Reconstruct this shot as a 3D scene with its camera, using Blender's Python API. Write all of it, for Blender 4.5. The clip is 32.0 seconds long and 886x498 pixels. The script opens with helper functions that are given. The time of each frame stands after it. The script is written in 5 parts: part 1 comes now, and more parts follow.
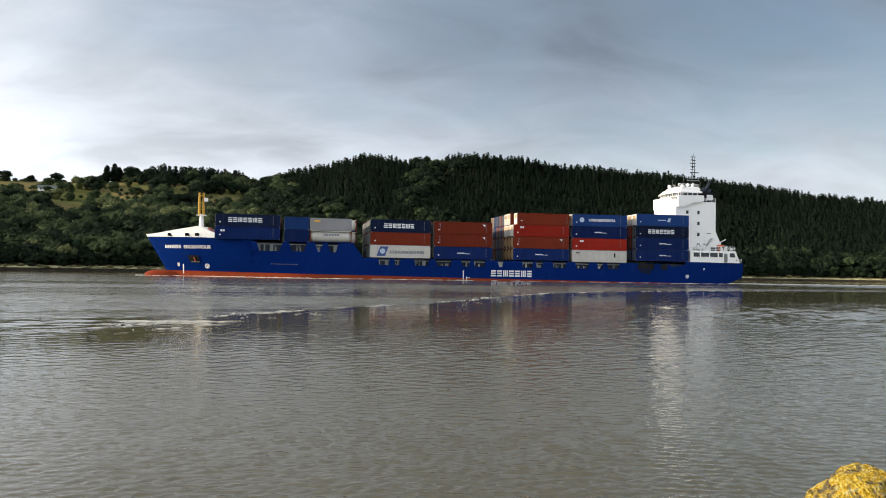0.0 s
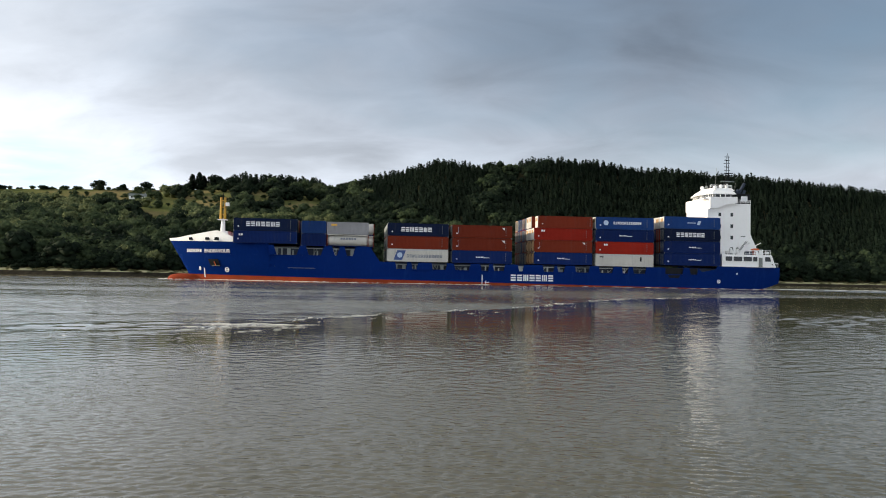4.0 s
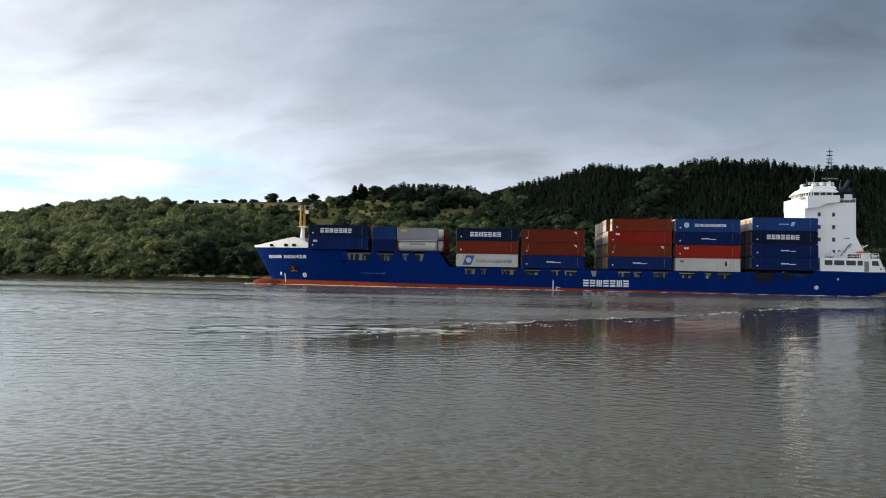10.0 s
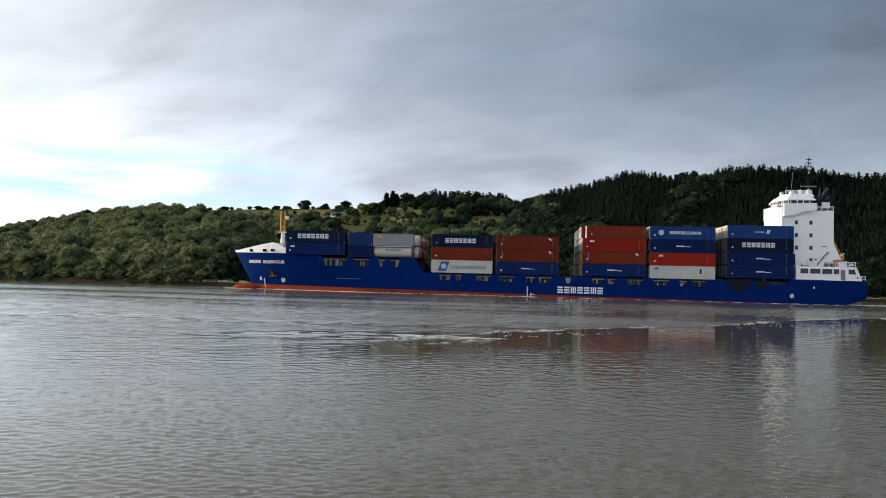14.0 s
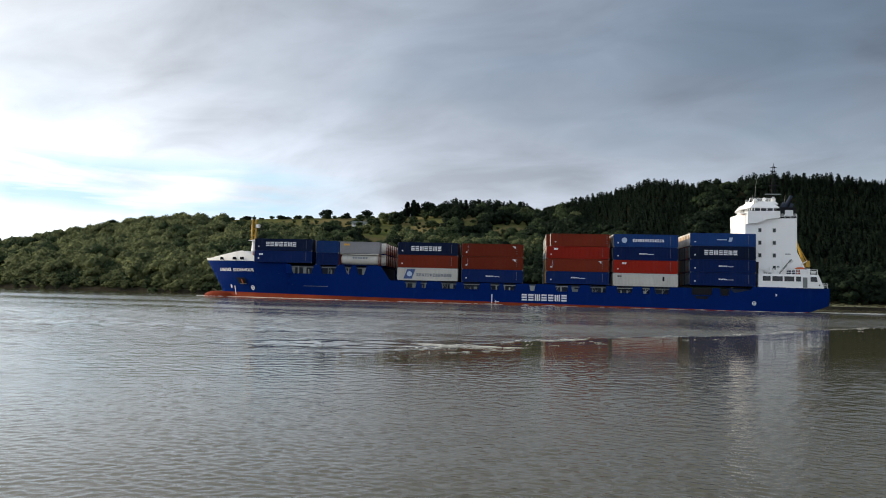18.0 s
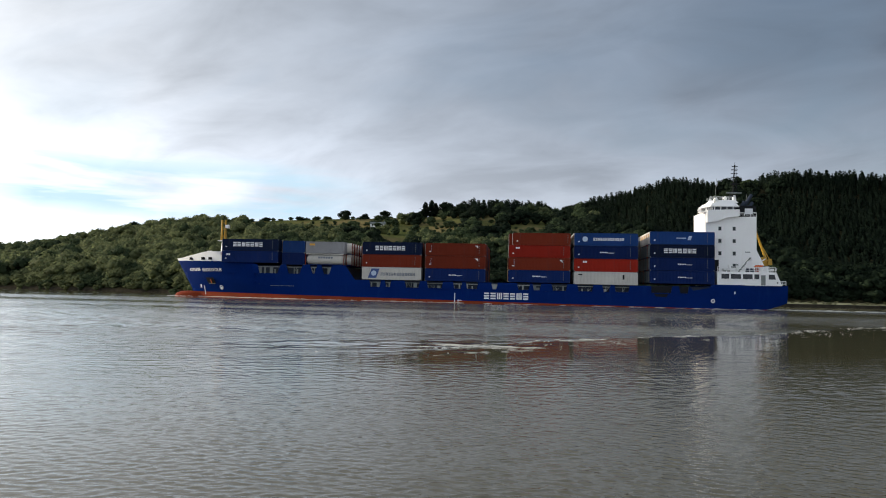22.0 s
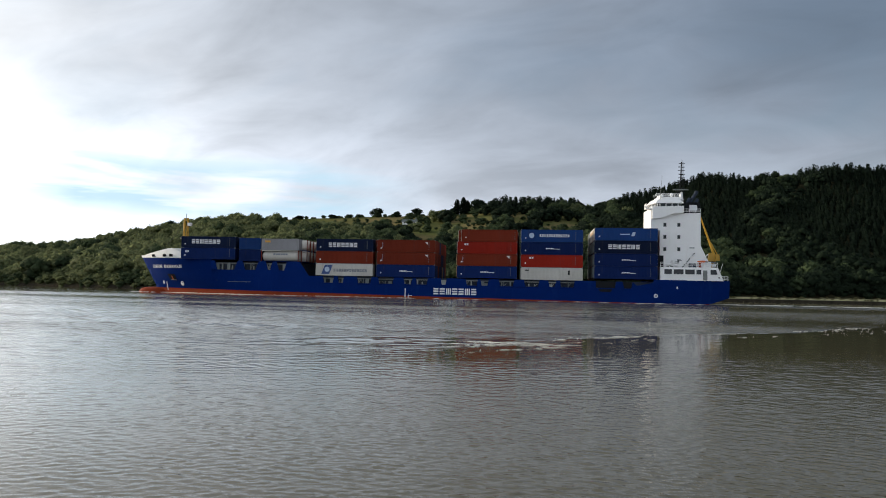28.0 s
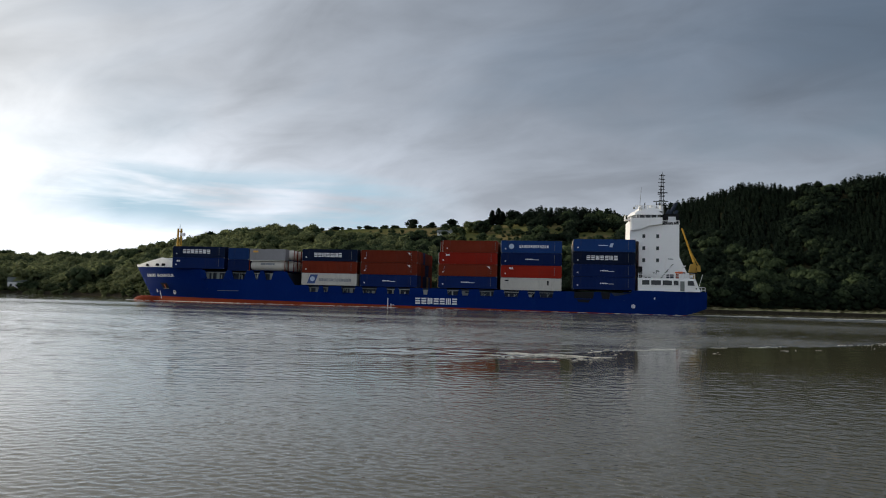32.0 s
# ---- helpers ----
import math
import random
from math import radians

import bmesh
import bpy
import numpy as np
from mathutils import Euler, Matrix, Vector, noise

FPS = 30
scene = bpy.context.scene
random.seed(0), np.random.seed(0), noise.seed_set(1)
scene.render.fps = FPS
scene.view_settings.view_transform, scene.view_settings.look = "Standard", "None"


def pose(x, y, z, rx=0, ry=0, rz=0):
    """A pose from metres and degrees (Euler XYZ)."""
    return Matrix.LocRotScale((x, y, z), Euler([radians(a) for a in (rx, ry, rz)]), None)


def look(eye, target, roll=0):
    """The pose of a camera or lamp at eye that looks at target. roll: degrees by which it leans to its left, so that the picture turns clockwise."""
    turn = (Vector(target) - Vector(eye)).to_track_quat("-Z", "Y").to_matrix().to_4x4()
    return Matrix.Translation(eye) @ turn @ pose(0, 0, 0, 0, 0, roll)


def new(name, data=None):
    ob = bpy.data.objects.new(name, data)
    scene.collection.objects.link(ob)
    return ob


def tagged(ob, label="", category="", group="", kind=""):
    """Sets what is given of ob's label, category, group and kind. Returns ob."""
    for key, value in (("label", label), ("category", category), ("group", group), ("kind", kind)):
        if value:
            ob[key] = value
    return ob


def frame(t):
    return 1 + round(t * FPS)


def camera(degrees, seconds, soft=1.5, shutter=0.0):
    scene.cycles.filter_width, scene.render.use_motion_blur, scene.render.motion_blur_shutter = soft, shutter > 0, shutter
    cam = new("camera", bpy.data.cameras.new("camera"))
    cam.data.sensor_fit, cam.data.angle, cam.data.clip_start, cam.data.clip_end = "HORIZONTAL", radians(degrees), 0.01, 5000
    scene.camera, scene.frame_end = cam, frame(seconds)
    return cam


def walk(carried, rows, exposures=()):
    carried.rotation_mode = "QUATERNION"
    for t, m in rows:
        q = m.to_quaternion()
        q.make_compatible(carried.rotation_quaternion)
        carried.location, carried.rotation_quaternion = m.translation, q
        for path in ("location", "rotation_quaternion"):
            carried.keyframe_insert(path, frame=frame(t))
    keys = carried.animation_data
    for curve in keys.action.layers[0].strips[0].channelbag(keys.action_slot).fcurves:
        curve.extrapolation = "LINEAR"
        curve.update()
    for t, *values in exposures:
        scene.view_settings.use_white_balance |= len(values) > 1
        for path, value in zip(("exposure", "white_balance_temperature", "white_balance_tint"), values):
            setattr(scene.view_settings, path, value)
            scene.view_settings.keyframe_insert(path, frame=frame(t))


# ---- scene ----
EXPOSURES = [(0, 0.36, 6900, 10), (3, 0.31, 6850, 10), (6, 0.08, 6500, 10), (13, -0.04, 6500, 10), (19, -0.13, 6500, 10), (25, -0.20, 6500, 10), (30, -0.29, 6500, 10), (32, -0.64, 6500, 10)]
EYE = Vector((0.0, 0.0, 2.2))


def aim(yaw, pitch, roll):
    """The camera's pose: yaw to the left from +y, pitch up, roll, in degrees."""
    a, b = radians(yaw), radians(pitch)
    ahead = Vector((-math.sin(a) * math.cos(b), math.cos(a) * math.cos(b), math.sin(b)))
    return look(EYE, EYE + ahead, roll)


cam = camera(62.347, 32.0, soft=1.0)
walk(cam, [
    (0, aim(-13.000, 1.690, 0.960)),
    (0.5, aim(-12.655, 1.785, 0.972)),
    (1, aim(-12.233, 1.868, 0.947)),
    (1.5, aim(-11.777, 1.926, 0.918)),
    (2, aim(-11.313, 1.920, 0.959)),
    (2.5, aim(-10.756, 1.945, 0.913)),
    (3, aim(-10.017, 1.950, 0.967)),
    (3.5, aim(-8.909, 1.951, 1.077)),
    (5.5, aim(-1.784, 2.121, 0.753)),
    (6, aim(-0.770, 2.104, 0.725)),
    (6.5, aim(0.224, 2.141, 0.759)),
    (7, aim(1.160, 2.153, 0.767)),
    (7.5, aim(2.027, 2.194, 0.780)),
    (8, aim(2.743, 2.281, 0.774)),
    (8.5, aim(3.255, 2.360, 0.780)),
    (9, aim(3.889, 2.317, 0.883)),
    (9.5, aim(4.412, 2.283, 1.033)),
    (10, aim(4.819, 2.287, 1.120)),
    (10.5, aim(5.178, 2.224, 1.233)),
    (11, aim(5.524, 2.156, 1.332)),
    (11.5, aim(5.799, 2.155, 1.384)),
    (12, aim(6.027, 2.242, 1.496)),
    (12.5, aim(6.299, 2.328, 1.505)),
    (13, aim(6.605, 2.445, 1.534)),
    (13.5, aim(6.942, 2.592, 1.519)),
    (14, aim(7.268, 2.793, 1.510)),
    (14.5, aim(7.603, 3.026, 1.518)),
    (16.5, aim(8.625, 3.420, 1.592)),
    (17, aim(8.750, 3.467, 1.560)),
    (17.5, aim(8.835, 3.473, 1.574)),
    (18, aim(8.920, 3.451, 1.500)),
    (18.5, aim(9.063, 3.440, 1.406)),
    (19, aim(9.216, 3.441, 1.337)),
    (19.5, aim(9.336, 3.448, 1.334)),
    (20, aim(9.487, 3.408, 1.275)),
    (20.5, aim(9.641, 3.404, 1.319)),
    (21, aim(9.829, 3.411, 1.314)),
    (21.5, aim(10.093, 3.428, 1.339)),
    (22, aim(10.350, 3.432, 1.289)),
    (22.5, aim(10.656, 3.437, 1.310)),
    (23, aim(10.922, 3.460, 1.344)),
    (23.5, aim(11.207, 3.452, 1.370)),
    (24, aim(11.452, 3.392, 1.358)),
    (24.5, aim(11.690, 3.341, 1.341)),
    (25, aim(11.876, 3.279, 1.296)),
    (25.5, aim(12.073, 3.233, 1.256)),
    (27.5, aim(12.747, 3.132, 1.174)),
    (28, aim(12.837, 3.163, 1.198)),
    (28.5, aim(12.957, 3.209, 1.187)),
    (29, aim(13.094, 3.340, 1.216)),
    (29.5, aim(13.290, 3.434, 1.270)),
    (30, aim(13.493, 3.517, 1.278)),
    (30.5, aim(13.776, 3.596, 1.386)),
    (31, aim(14.208, 3.717, 1.453)),
    (31.5, aim(14.788, 3.825, 1.468)),
    (32, aim(15.597, 3.949, 1.468)),
], exposures=EXPOSURES)

# ---- daylight: low morning sun ahead of the ship, broken cloud ----
SUN_AZ, SUN_EL = 85.0, 14.0            # degrees: from +y towards -x, above the horizon
sun_dir = Vector((-math.sin(radians(SUN_AZ)) * math.cos(radians(SUN_EL)),
                  math.cos(radians(SUN_AZ)) * math.cos(radians(SUN_EL)), math.sin(radians(SUN_EL))))
sun_data = bpy.data.lights.new("sun", "SUN")
sun_data.energy, sun_data.angle, sun_data.color = 5.0, radians(0.6), (1.0, 0.89, 0.72)
sun = new("sun", sun_data)
sun.matrix_world = look((0, 0, 60), Vector((0, 0, 60)) - sun_dir)


class Nodes:
    """Short calls to lay out a node tree."""

    def __init__(self, tree):
        self.tree = tree
        tree.nodes.clear()

    def add(self, kind, inputs=None, **props):
        n = self.tree.nodes.new(kind)
        for k, v in props.items():
            setattr(n, k, v)
        for k, v in (inputs or {}).items():
            self.put(n, k, v)
        return n

    def put(self, n, k, v):
        s = n.inputs[k]
        if isinstance(v, bpy.types.NodeSocket):
            self.tree.links.new(v, s)
        else:
            s.default_value = v

    def math(self, op, a, b=0.0, c=0.0, clamp=False):
        return self.add("ShaderNodeMath", {0: a, 1: b, 2: c}, operation=op, use_clamp=clamp).outputs[0]

    def vec(self, op, a, b=(0, 0, 0)):
        n = self.add("ShaderNodeVectorMath", {0: a, 1: b}, operation=op)
        return n.outputs["Value"] if op in ("DOT_PRODUCT", "LENGTH") else n.outputs[0]

    def noise(self, vector, scale, detail=4.0, rough=0.55, distort=0.0):
        return self.add("ShaderNodeTexNoise", {"Vector": vector, "Scale": scale, "Detail": detail, "Roughness": rough,
                                               "Distortion": distort}).outputs["Fac"]

    def ramp(self, fac, *stops):
        n = self.add("ShaderNodeValToRGB", {"Fac": fac})
        e = n.color_ramp.elements
        while len(e) < len(stops):
            e.new(0.5)
        for el, (p, c) in zip(e, stops):
            el.position, el.color = p, (*c, 1) if len(c) == 3 else c
        return n.outputs["Color"]

    def mix(self, fac, a, b, blend="MIX"):
        n = self.add("ShaderNodeMix", data_type="RGBA", blend_type=blend)
        for k, v in ((0, fac), (6, a), (7, b)):
            if not isinstance(v, bpy.types.NodeSocket) and k > 0 and len(v) == 3:
                v = (*v, 1)
            self.put(n, k, v)
        return n.outputs[2]

    def span(self, v, a, b, c, d):
        n = self.add("ShaderNodeMapRange", {0: v, 1: a, 2: b, 3: c, 4: d})
        return n.outputs[0]


world = bpy.data.worlds.new("sky")
scene.world = world
world.use_nodes = True
w = Nodes(world.node_tree)
way = w.vec("NORMALIZE", w.add("ShaderNodeTexCoord").outputs["Generated"])
sep = w.add("ShaderNodeSeparateXYZ", {0: way})
up = w.math("MAXIMUM", sep.outputs["Z"], 0.0)
den = w.math("ADD", up, 0.32)
flat = w.add("ShaderNodeCombineXYZ", {0: w.math("DIVIDE", sep.outputs["X"], den), 1: w.math("DIVIDE", sep.outputs["Y"], den), 2: 0.0}).outputs[0]
turned = w.add("ShaderNodeMapping", {"Vector": flat, "Rotation": (0, 0, radians(32)), "Location": (3.1, 1.7, 0), "Scale": (0.75, 1.1, 1.0)}).outputs[0]
billow = w.noise(turned, 2.1, 6.0, 0.50, 0.25)
wisp = w.noise(w.add("ShaderNodeMapping", {"Vector": turned, "Rotation": (0, 0, radians(-14)), "Scale": (0.95, 1.25, 1.0)}).outputs[0], 3.4, 6.0, 0.55, 0.7)
sheet = w.noise(turned, 0.7, 3.0, 0.5)


def towards(az, el):
    """How near the view lies to a bearing, 1 at it."""
    d = Vector((-math.sin(radians(az)) * math.cos(radians(el)), math.cos(radians(az)) * math.cos(radians(el)), math.sin(radians(el))))
    return w.math("MAXIMUM", w.vec("DOT_PRODUCT", way, tuple(d)), 0.0)


near_sun = towards(66, 9)
glow, wide = w.math("POWER", near_sun, 7.0), w.math("POWER", near_sun, 1.6)
clear = w.math("MULTIPLY", w.math("POWER", towards(-36, 26), 3.5), 0.34)
mass = w.math("SUBTRACT", w.math("ADD", w.math("MULTIPLY", billow, 0.6), w.math("MULTIPLY", sheet, 0.4)), w.math("MULTIPLY", clear, 0.36))
cover = w.span(mass, 0.28, 0.46, 0.3, 1.0)
low = w.span(up, 0.0, 0.26, 1.0, 0.0)
puff = w.math("ADD", w.math("MULTIPLY", billow, 0.48), w.math("ADD", w.math("MULTIPLY", sheet, 0.26), w.math("MULTIPLY", wisp, 0.26)))
shade = w.span(puff, 0.39, 0.61, 1.36, 0.78)
grey = w.math("MULTIPLY", shade, w.math("ADD", w.math("ADD", 0.36, w.math("MULTIPLY", wide, 0.38)),
                                        w.math("ADD", w.math("MULTIPLY", glow, 0.50), w.math("MULTIPLY", low, w.math("MULTIPLY_ADD", w.math("POWER", near_sun, 4.0), 1.15, 0.44)))))
tone = w.mix(glow, (0.875, 0.96, 1.095), (0.99, 1.0, 0.99))
facing = w.math("MULTIPLY_ADD", w.math("MAXIMUM", w.math("MULTIPLY", sep.outputs["Y"], -1.0), 0.0), 1.3, 1.0)   # unseen clouds behind the view brightened to fill the ship's port side
leaden = w.math("MULTIPLY", w.math("POWER", towards(-30, 28), 5.0), w.span(up, 0.12, 0.30, 0.15, 1.0))                # heavier, bluer cloud up-river
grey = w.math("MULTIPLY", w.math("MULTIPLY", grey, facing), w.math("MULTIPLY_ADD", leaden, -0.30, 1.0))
tone = w.mix(leaden, tone, (0.70, 0.93, 1.27))
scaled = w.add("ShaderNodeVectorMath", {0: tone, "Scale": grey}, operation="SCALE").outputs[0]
air = w.add("ShaderNodeTexSky", sky_type="NISHITA", sun_disc=False, sun_elevation=radians(SUN_EL), sun_rotation=radians(-SUN_AZ),
            altitude=10.0, air_density=1.0, dust_density=0.8, ozone_density=1.5).outputs[0]
blue = w.add("ShaderNodeVectorMath", {0: air, "Scale": 0.10}, operation="SCALE").outputs[0]
sky_mix = w.mix(cover, blue, scaled)
streak = w.noise(w.add("ShaderNodeMapping", {"Vector": way, "Rotation": (0, radians(4), 0), "Scale": (3.2, 3.2, 24.0)}).outputs[0], 1.0, 5.0, 0.55, 0.3)
rift = w.math("MULTIPLY", w.math("MULTIPLY", w.span(streak, 0.40, 0.55, 0.0, 0.9), w.span(w.math("ABSOLUTE", w.math("SUBTRACT", up, 0.122)), 0.018, 0.055, 1.0, 0.0)),
              w.span(w.math("POWER", towards(31, 7.5), 60.0), 0.05, 0.5, 0.0, 1.0))                 # clear rifts low over the hill
sky_mix = w.mix(rift, sky_mix, (0.66, 0.95, 1.14))
bg = w.add("ShaderNodeBackground", {"Color": sky_mix, "Strength": 1.0})
w.add("ShaderNodeOutputWorld", {"Surface": bg.outputs[0]})


# ---- materials ----
def surface(name, colour, rough=0.6, metal=0.0, grain=3.0, vary=0.25, bump=0.0, bump_scale=20.0, stain=None, stain_amount=0.0, per=None, spec=0.5):
    """A painted or natural surface: broad and fine mottling, optional stains, relief and a shade of its own for each piece."""
    m = bpy.data.materials.new(name)
    m.use_nodes = True
    n = Nodes(m.node_tree)
    at = n.add("ShaderNodeTexCoord").outputs["Object"]
    broad, fine = n.noise(at, grain * 0.22, 4.0), n.noise(at, grain * 3.0, 5.0, 0.65)
    fac = n.math("ADD", n.math("MULTIPLY", broad, 0.6), n.math("MULTIPLY", fine, 0.4))
    dark = tuple(c * (1 - vary) for c in colour)
    light = tuple(min(1.0, c * (1 + vary)) for c in colour)
    col = n.ramp(fac, (0.3, dark), (0.7, light))
    if stain:
        drips = n.add("ShaderNodeMapping", {"Vector": at, "Scale": (1.2, 1.2, 0.16)}).outputs[0]
        mask = n.span(n.noise(drips, grain * 0.9, 6.0, 0.7), 0.56, 0.74, 0.0, stain_amount)
        col = n.mix(mask, col, stain)
    if per == "object":
        r = n.add("ShaderNodeObjectInfo").outputs["Random"]
        col = n.mix(1.0, col, n.ramp(r, (0.0, (0.78, 0.78, 0.78)), (1.0, (1.18, 1.18, 1.18))), "MULTIPLY")
    elif per == "island":
        r = n.add("ShaderNodeNewGeometry").outputs["Random Per Island"]
        col = n.mix(1.0, col, n.ramp(r, (0.0, (0.62, 0.66, 0.6)), (1.0, (1.4, 1.34, 1.2))), "MULTIPLY")
    b = n.add("ShaderNodeBsdfPrincipled", {"Base Color": col, "Metallic": metal, "Specular IOR Level": spec,
                                           "Roughness": n.span(fine, 0.3, 0.7, max(0.03, rough - 0.1), min(1.0, rough + 0.1))})
    if bump:
        h = n.noise(at, bump_scale, 5.0, 0.6)
        n.put(b, "Normal", n.add("ShaderNodeBump", {"Height": h, "Strength": bump, "Distance": 0.05}).outputs[0])
    n.add("ShaderNodeOutputMaterial", {"Surface": b.outputs[0]})
    return m


TIDE_X = [-12.0, -5.4, -1.6, 2.0, 7.0, 12.0, 16.5, 22.5, 30.5, 42.0, 53.0, 70.0, 88.0, 120.0, 200.0]      # the tide line, across and out
TIDE_Y = [22.0, 28.0, 35.5, 40.0, 45.0, 50.0, 57.0, 66.0, 75.0, 83.0, 88.5, 93.5, 96.5, 99.0, 101.0]


def water_surface():
    """Murky tidal water: wind ripples, swells, and a slick on the near side of the tide line."""
    m = bpy.data.materials.new("river_water")
    m.use_nodes = True
    n = Nodes(m.node_tree)
    at = n.add("ShaderNodeNewGeometry").outputs["Position"]
    p = n.add("ShaderNodeSeparateXYZ", {0: at})
    wobble = n.math("MULTIPLY", n.math("SUBTRACT", n.noise(at, 0.09, 3.0), 0.5), 4.0)
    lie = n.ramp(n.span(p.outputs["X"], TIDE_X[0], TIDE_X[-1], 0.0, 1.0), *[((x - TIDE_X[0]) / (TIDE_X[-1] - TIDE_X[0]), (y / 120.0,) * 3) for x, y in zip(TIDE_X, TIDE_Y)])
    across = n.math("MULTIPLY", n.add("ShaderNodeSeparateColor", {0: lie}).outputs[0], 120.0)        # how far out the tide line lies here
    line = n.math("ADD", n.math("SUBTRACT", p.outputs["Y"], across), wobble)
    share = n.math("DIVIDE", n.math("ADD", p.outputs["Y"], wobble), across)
    inshore = n.span(p.outputs["X"], -16.0, -5.0, 0.0, 1.0)
    ruffled = n.math("ADD", n.math("MULTIPLY", inshore, n.span(line, -0.5, 0.6, 0.0, 1.0)),
                     n.math("MULTIPLY", n.math("SUBTRACT", 1.0, inshore), n.span(line, -14.0, 30.0, 0.0, 1.0)))
    slick = n.math("MULTIPLY", n.math("MULTIPLY", n.span(share, 0.42, 0.80, 0.0, 1.0), inshore), n.math("SUBTRACT", 1.0, ruffled))
    lanes = n.add("ShaderNodeMapping", {"Vector": at, "Rotation": (0, 0, radians(-4)), "Scale": (0.25, 1.6, 1.0)}).outputs[0]
    streaks = n.noise(lanes, 0.035, 4.0, 0.6)
    chop = n.add("ShaderNodeMapping", {"Vector": at, "Rotation": (0, 0, radians(-7)), "Scale": (0.75, 1.5, 1.0)}).outputs[0]
    ripple = n.add("ShaderNodeMapping", {"Vector": at, "Rotation": (0, 0, radians(-5)), "Scale": (0.8, 1.6, 1.0)}).outputs[0]
    fine = n.noise(ripple, 9.0, 3.0, 0.55, 0.5)
    small = n.noise(chop, 2.4, 3.0, 0.55, 0.4)
    mid = n.noise(chop, 0.8, 3.0, 0.55, 0.5)
    rx = n.math("ADD", p.outputs["X"], 7.8)
    ry = n.math("SUBTRACT", n.math("SUBTRACT", p.outputs["Y"], 30.5), n.math("MULTIPLY", rx, 0.4))
    rip = n.span(n.math("ADD", n.math("POWER", n.math("DIVIDE", rx, 7.0), 2.0), n.math("POWER", n.math("DIVIDE", ry, 4.5), 2.0)), 0.3, 1.3, 1.0, 0.0)
    calm = n.math("MULTIPLY", n.math("MULTIPLY_ADD", n.math("MAXIMUM", slick, n.math("MULTIPLY", rip, 0.85)), -0.84, 1.0), n.span(streaks, 0.38, 0.62, 0.45, 1.05))
    away = n.vec("LENGTH", at)
    open_water = n.math("MULTIPLY", n.span(away, 88.0, 125.0, 1.0, 0.62), n.span(away, 175.0, 225.0, 1.0, 0.2))      # the far reach lies in the lee of the hill
    cats = n.noise(chop, 0.34, 4.0, 0.62, 0.4)
    rafts = n.math("MULTIPLY", n.math("MULTIPLY", n.span(streaks, 0.42, 0.58, 0.35, 1.0), n.span(away, 26.0, 60.0, 0.02, 0.30)), n.math("MULTIPLY_ADD", n.math("MULTIPLY", inshore, n.math("SUBTRACT", 1.0, ruffled)), -1.0, 1.0))
    height = n.math("ADD", n.math("ADD", n.math("MULTIPLY", fine, n.span(away, 9.0, 45.0, 0.007, 0.005)), n.math("MULTIPLY", cats, rafts)), n.math("MULTIPLY", n.span(n.vec("LENGTH", at), 12.0, 70.0, 0.15, 1.0), n.math("ADD", n.math("MULTIPLY", small, 0.026), n.math("MULTIPLY", mid, 0.055))))
    reach = n.math("ADD", p.outputs["Y"], n.math("MULTIPLY", n.math("SUBTRACT", n.noise(lanes, 0.12, 5.0, 0.65), 0.5), 40.0))
    still = n.math("MULTIPLY", n.span(n.math("ABSOLUTE", n.math("SUBTRACT", reach, 66.0)), 1.0, 13.0, 1.0, 0.0), n.span(p.outputs["X"], 14.0, 34.0, 0.68, 0.2))
    bump = n.add("ShaderNodeBump", {"Height": n.math("MULTIPLY", height, n.math("MULTIPLY", n.math("MULTIPLY", calm, n.math("MULTIPLY_ADD", still, -1.05, 1.0)), open_water)), "Strength": 1.0, "Distance": 1.0})
    silt = n.ramp(n.noise(at, 0.05, 4.0), (0.35, (0.094, 0.083, 0.048)), (0.65, (0.122, 0.108, 0.066)))
    rough = n.math("ADD", 0.05, n.math("MULTIPLY", n.math("MULTIPLY", n.math("MULTIPLY", ruffled, n.math("SUBTRACT", 1.0, n.math("MAXIMUM", still, rip))), open_water), n.span(streaks, 0.42, 0.58, 0.06, 0.20)))
    b = n.add("ShaderNodeBsdfPrincipled", {"Base Color": silt, "Roughness": rough, "IOR": 1.333, "Normal": bump.outputs[0]})
    n.add("ShaderNodeOutputMaterial", {"Surface": b.outputs[0]})
    return m


def leaf_surface(name, dark, light, thin=0.45, rough=0.75):
    """Foliage: each spray has its own green, drifting in patches; a little light passes through."""
    m = bpy.data.materials.new(name)
    m.use_nodes = True
    n = Nodes(m.node_tree)
    at = n.add("ShaderNodeNewGeometry")
    r = n.math("ADD", n.math("MULTIPLY", at.outputs["Random Per Island"], 0.34), n.math("ADD", n.math("MULTIPLY", n.noise(at.outputs["Position"], 0.06, 3.0), 0.34), n.math("MULTIPLY", n.noise(at.outputs["Position"], 0.30, 1.0), 0.32)))
    col = n.ramp(r, (0.30, dark), (0.70, light))
    b = n.add("ShaderNodeBsdfPrincipled", {"Base Color": col, "Roughness": rough, "Specular IOR Level": 0.06})
    t = n.add("ShaderNodeBsdfTranslucent", {"Color": col})
    mx = n.add("ShaderNodeMixShader", {0: thin, 1: b.outputs[0], 2: t.outputs[0]})
    n.add("ShaderNodeOutputMaterial", {"Surface": mx.outputs[0]})
    return m


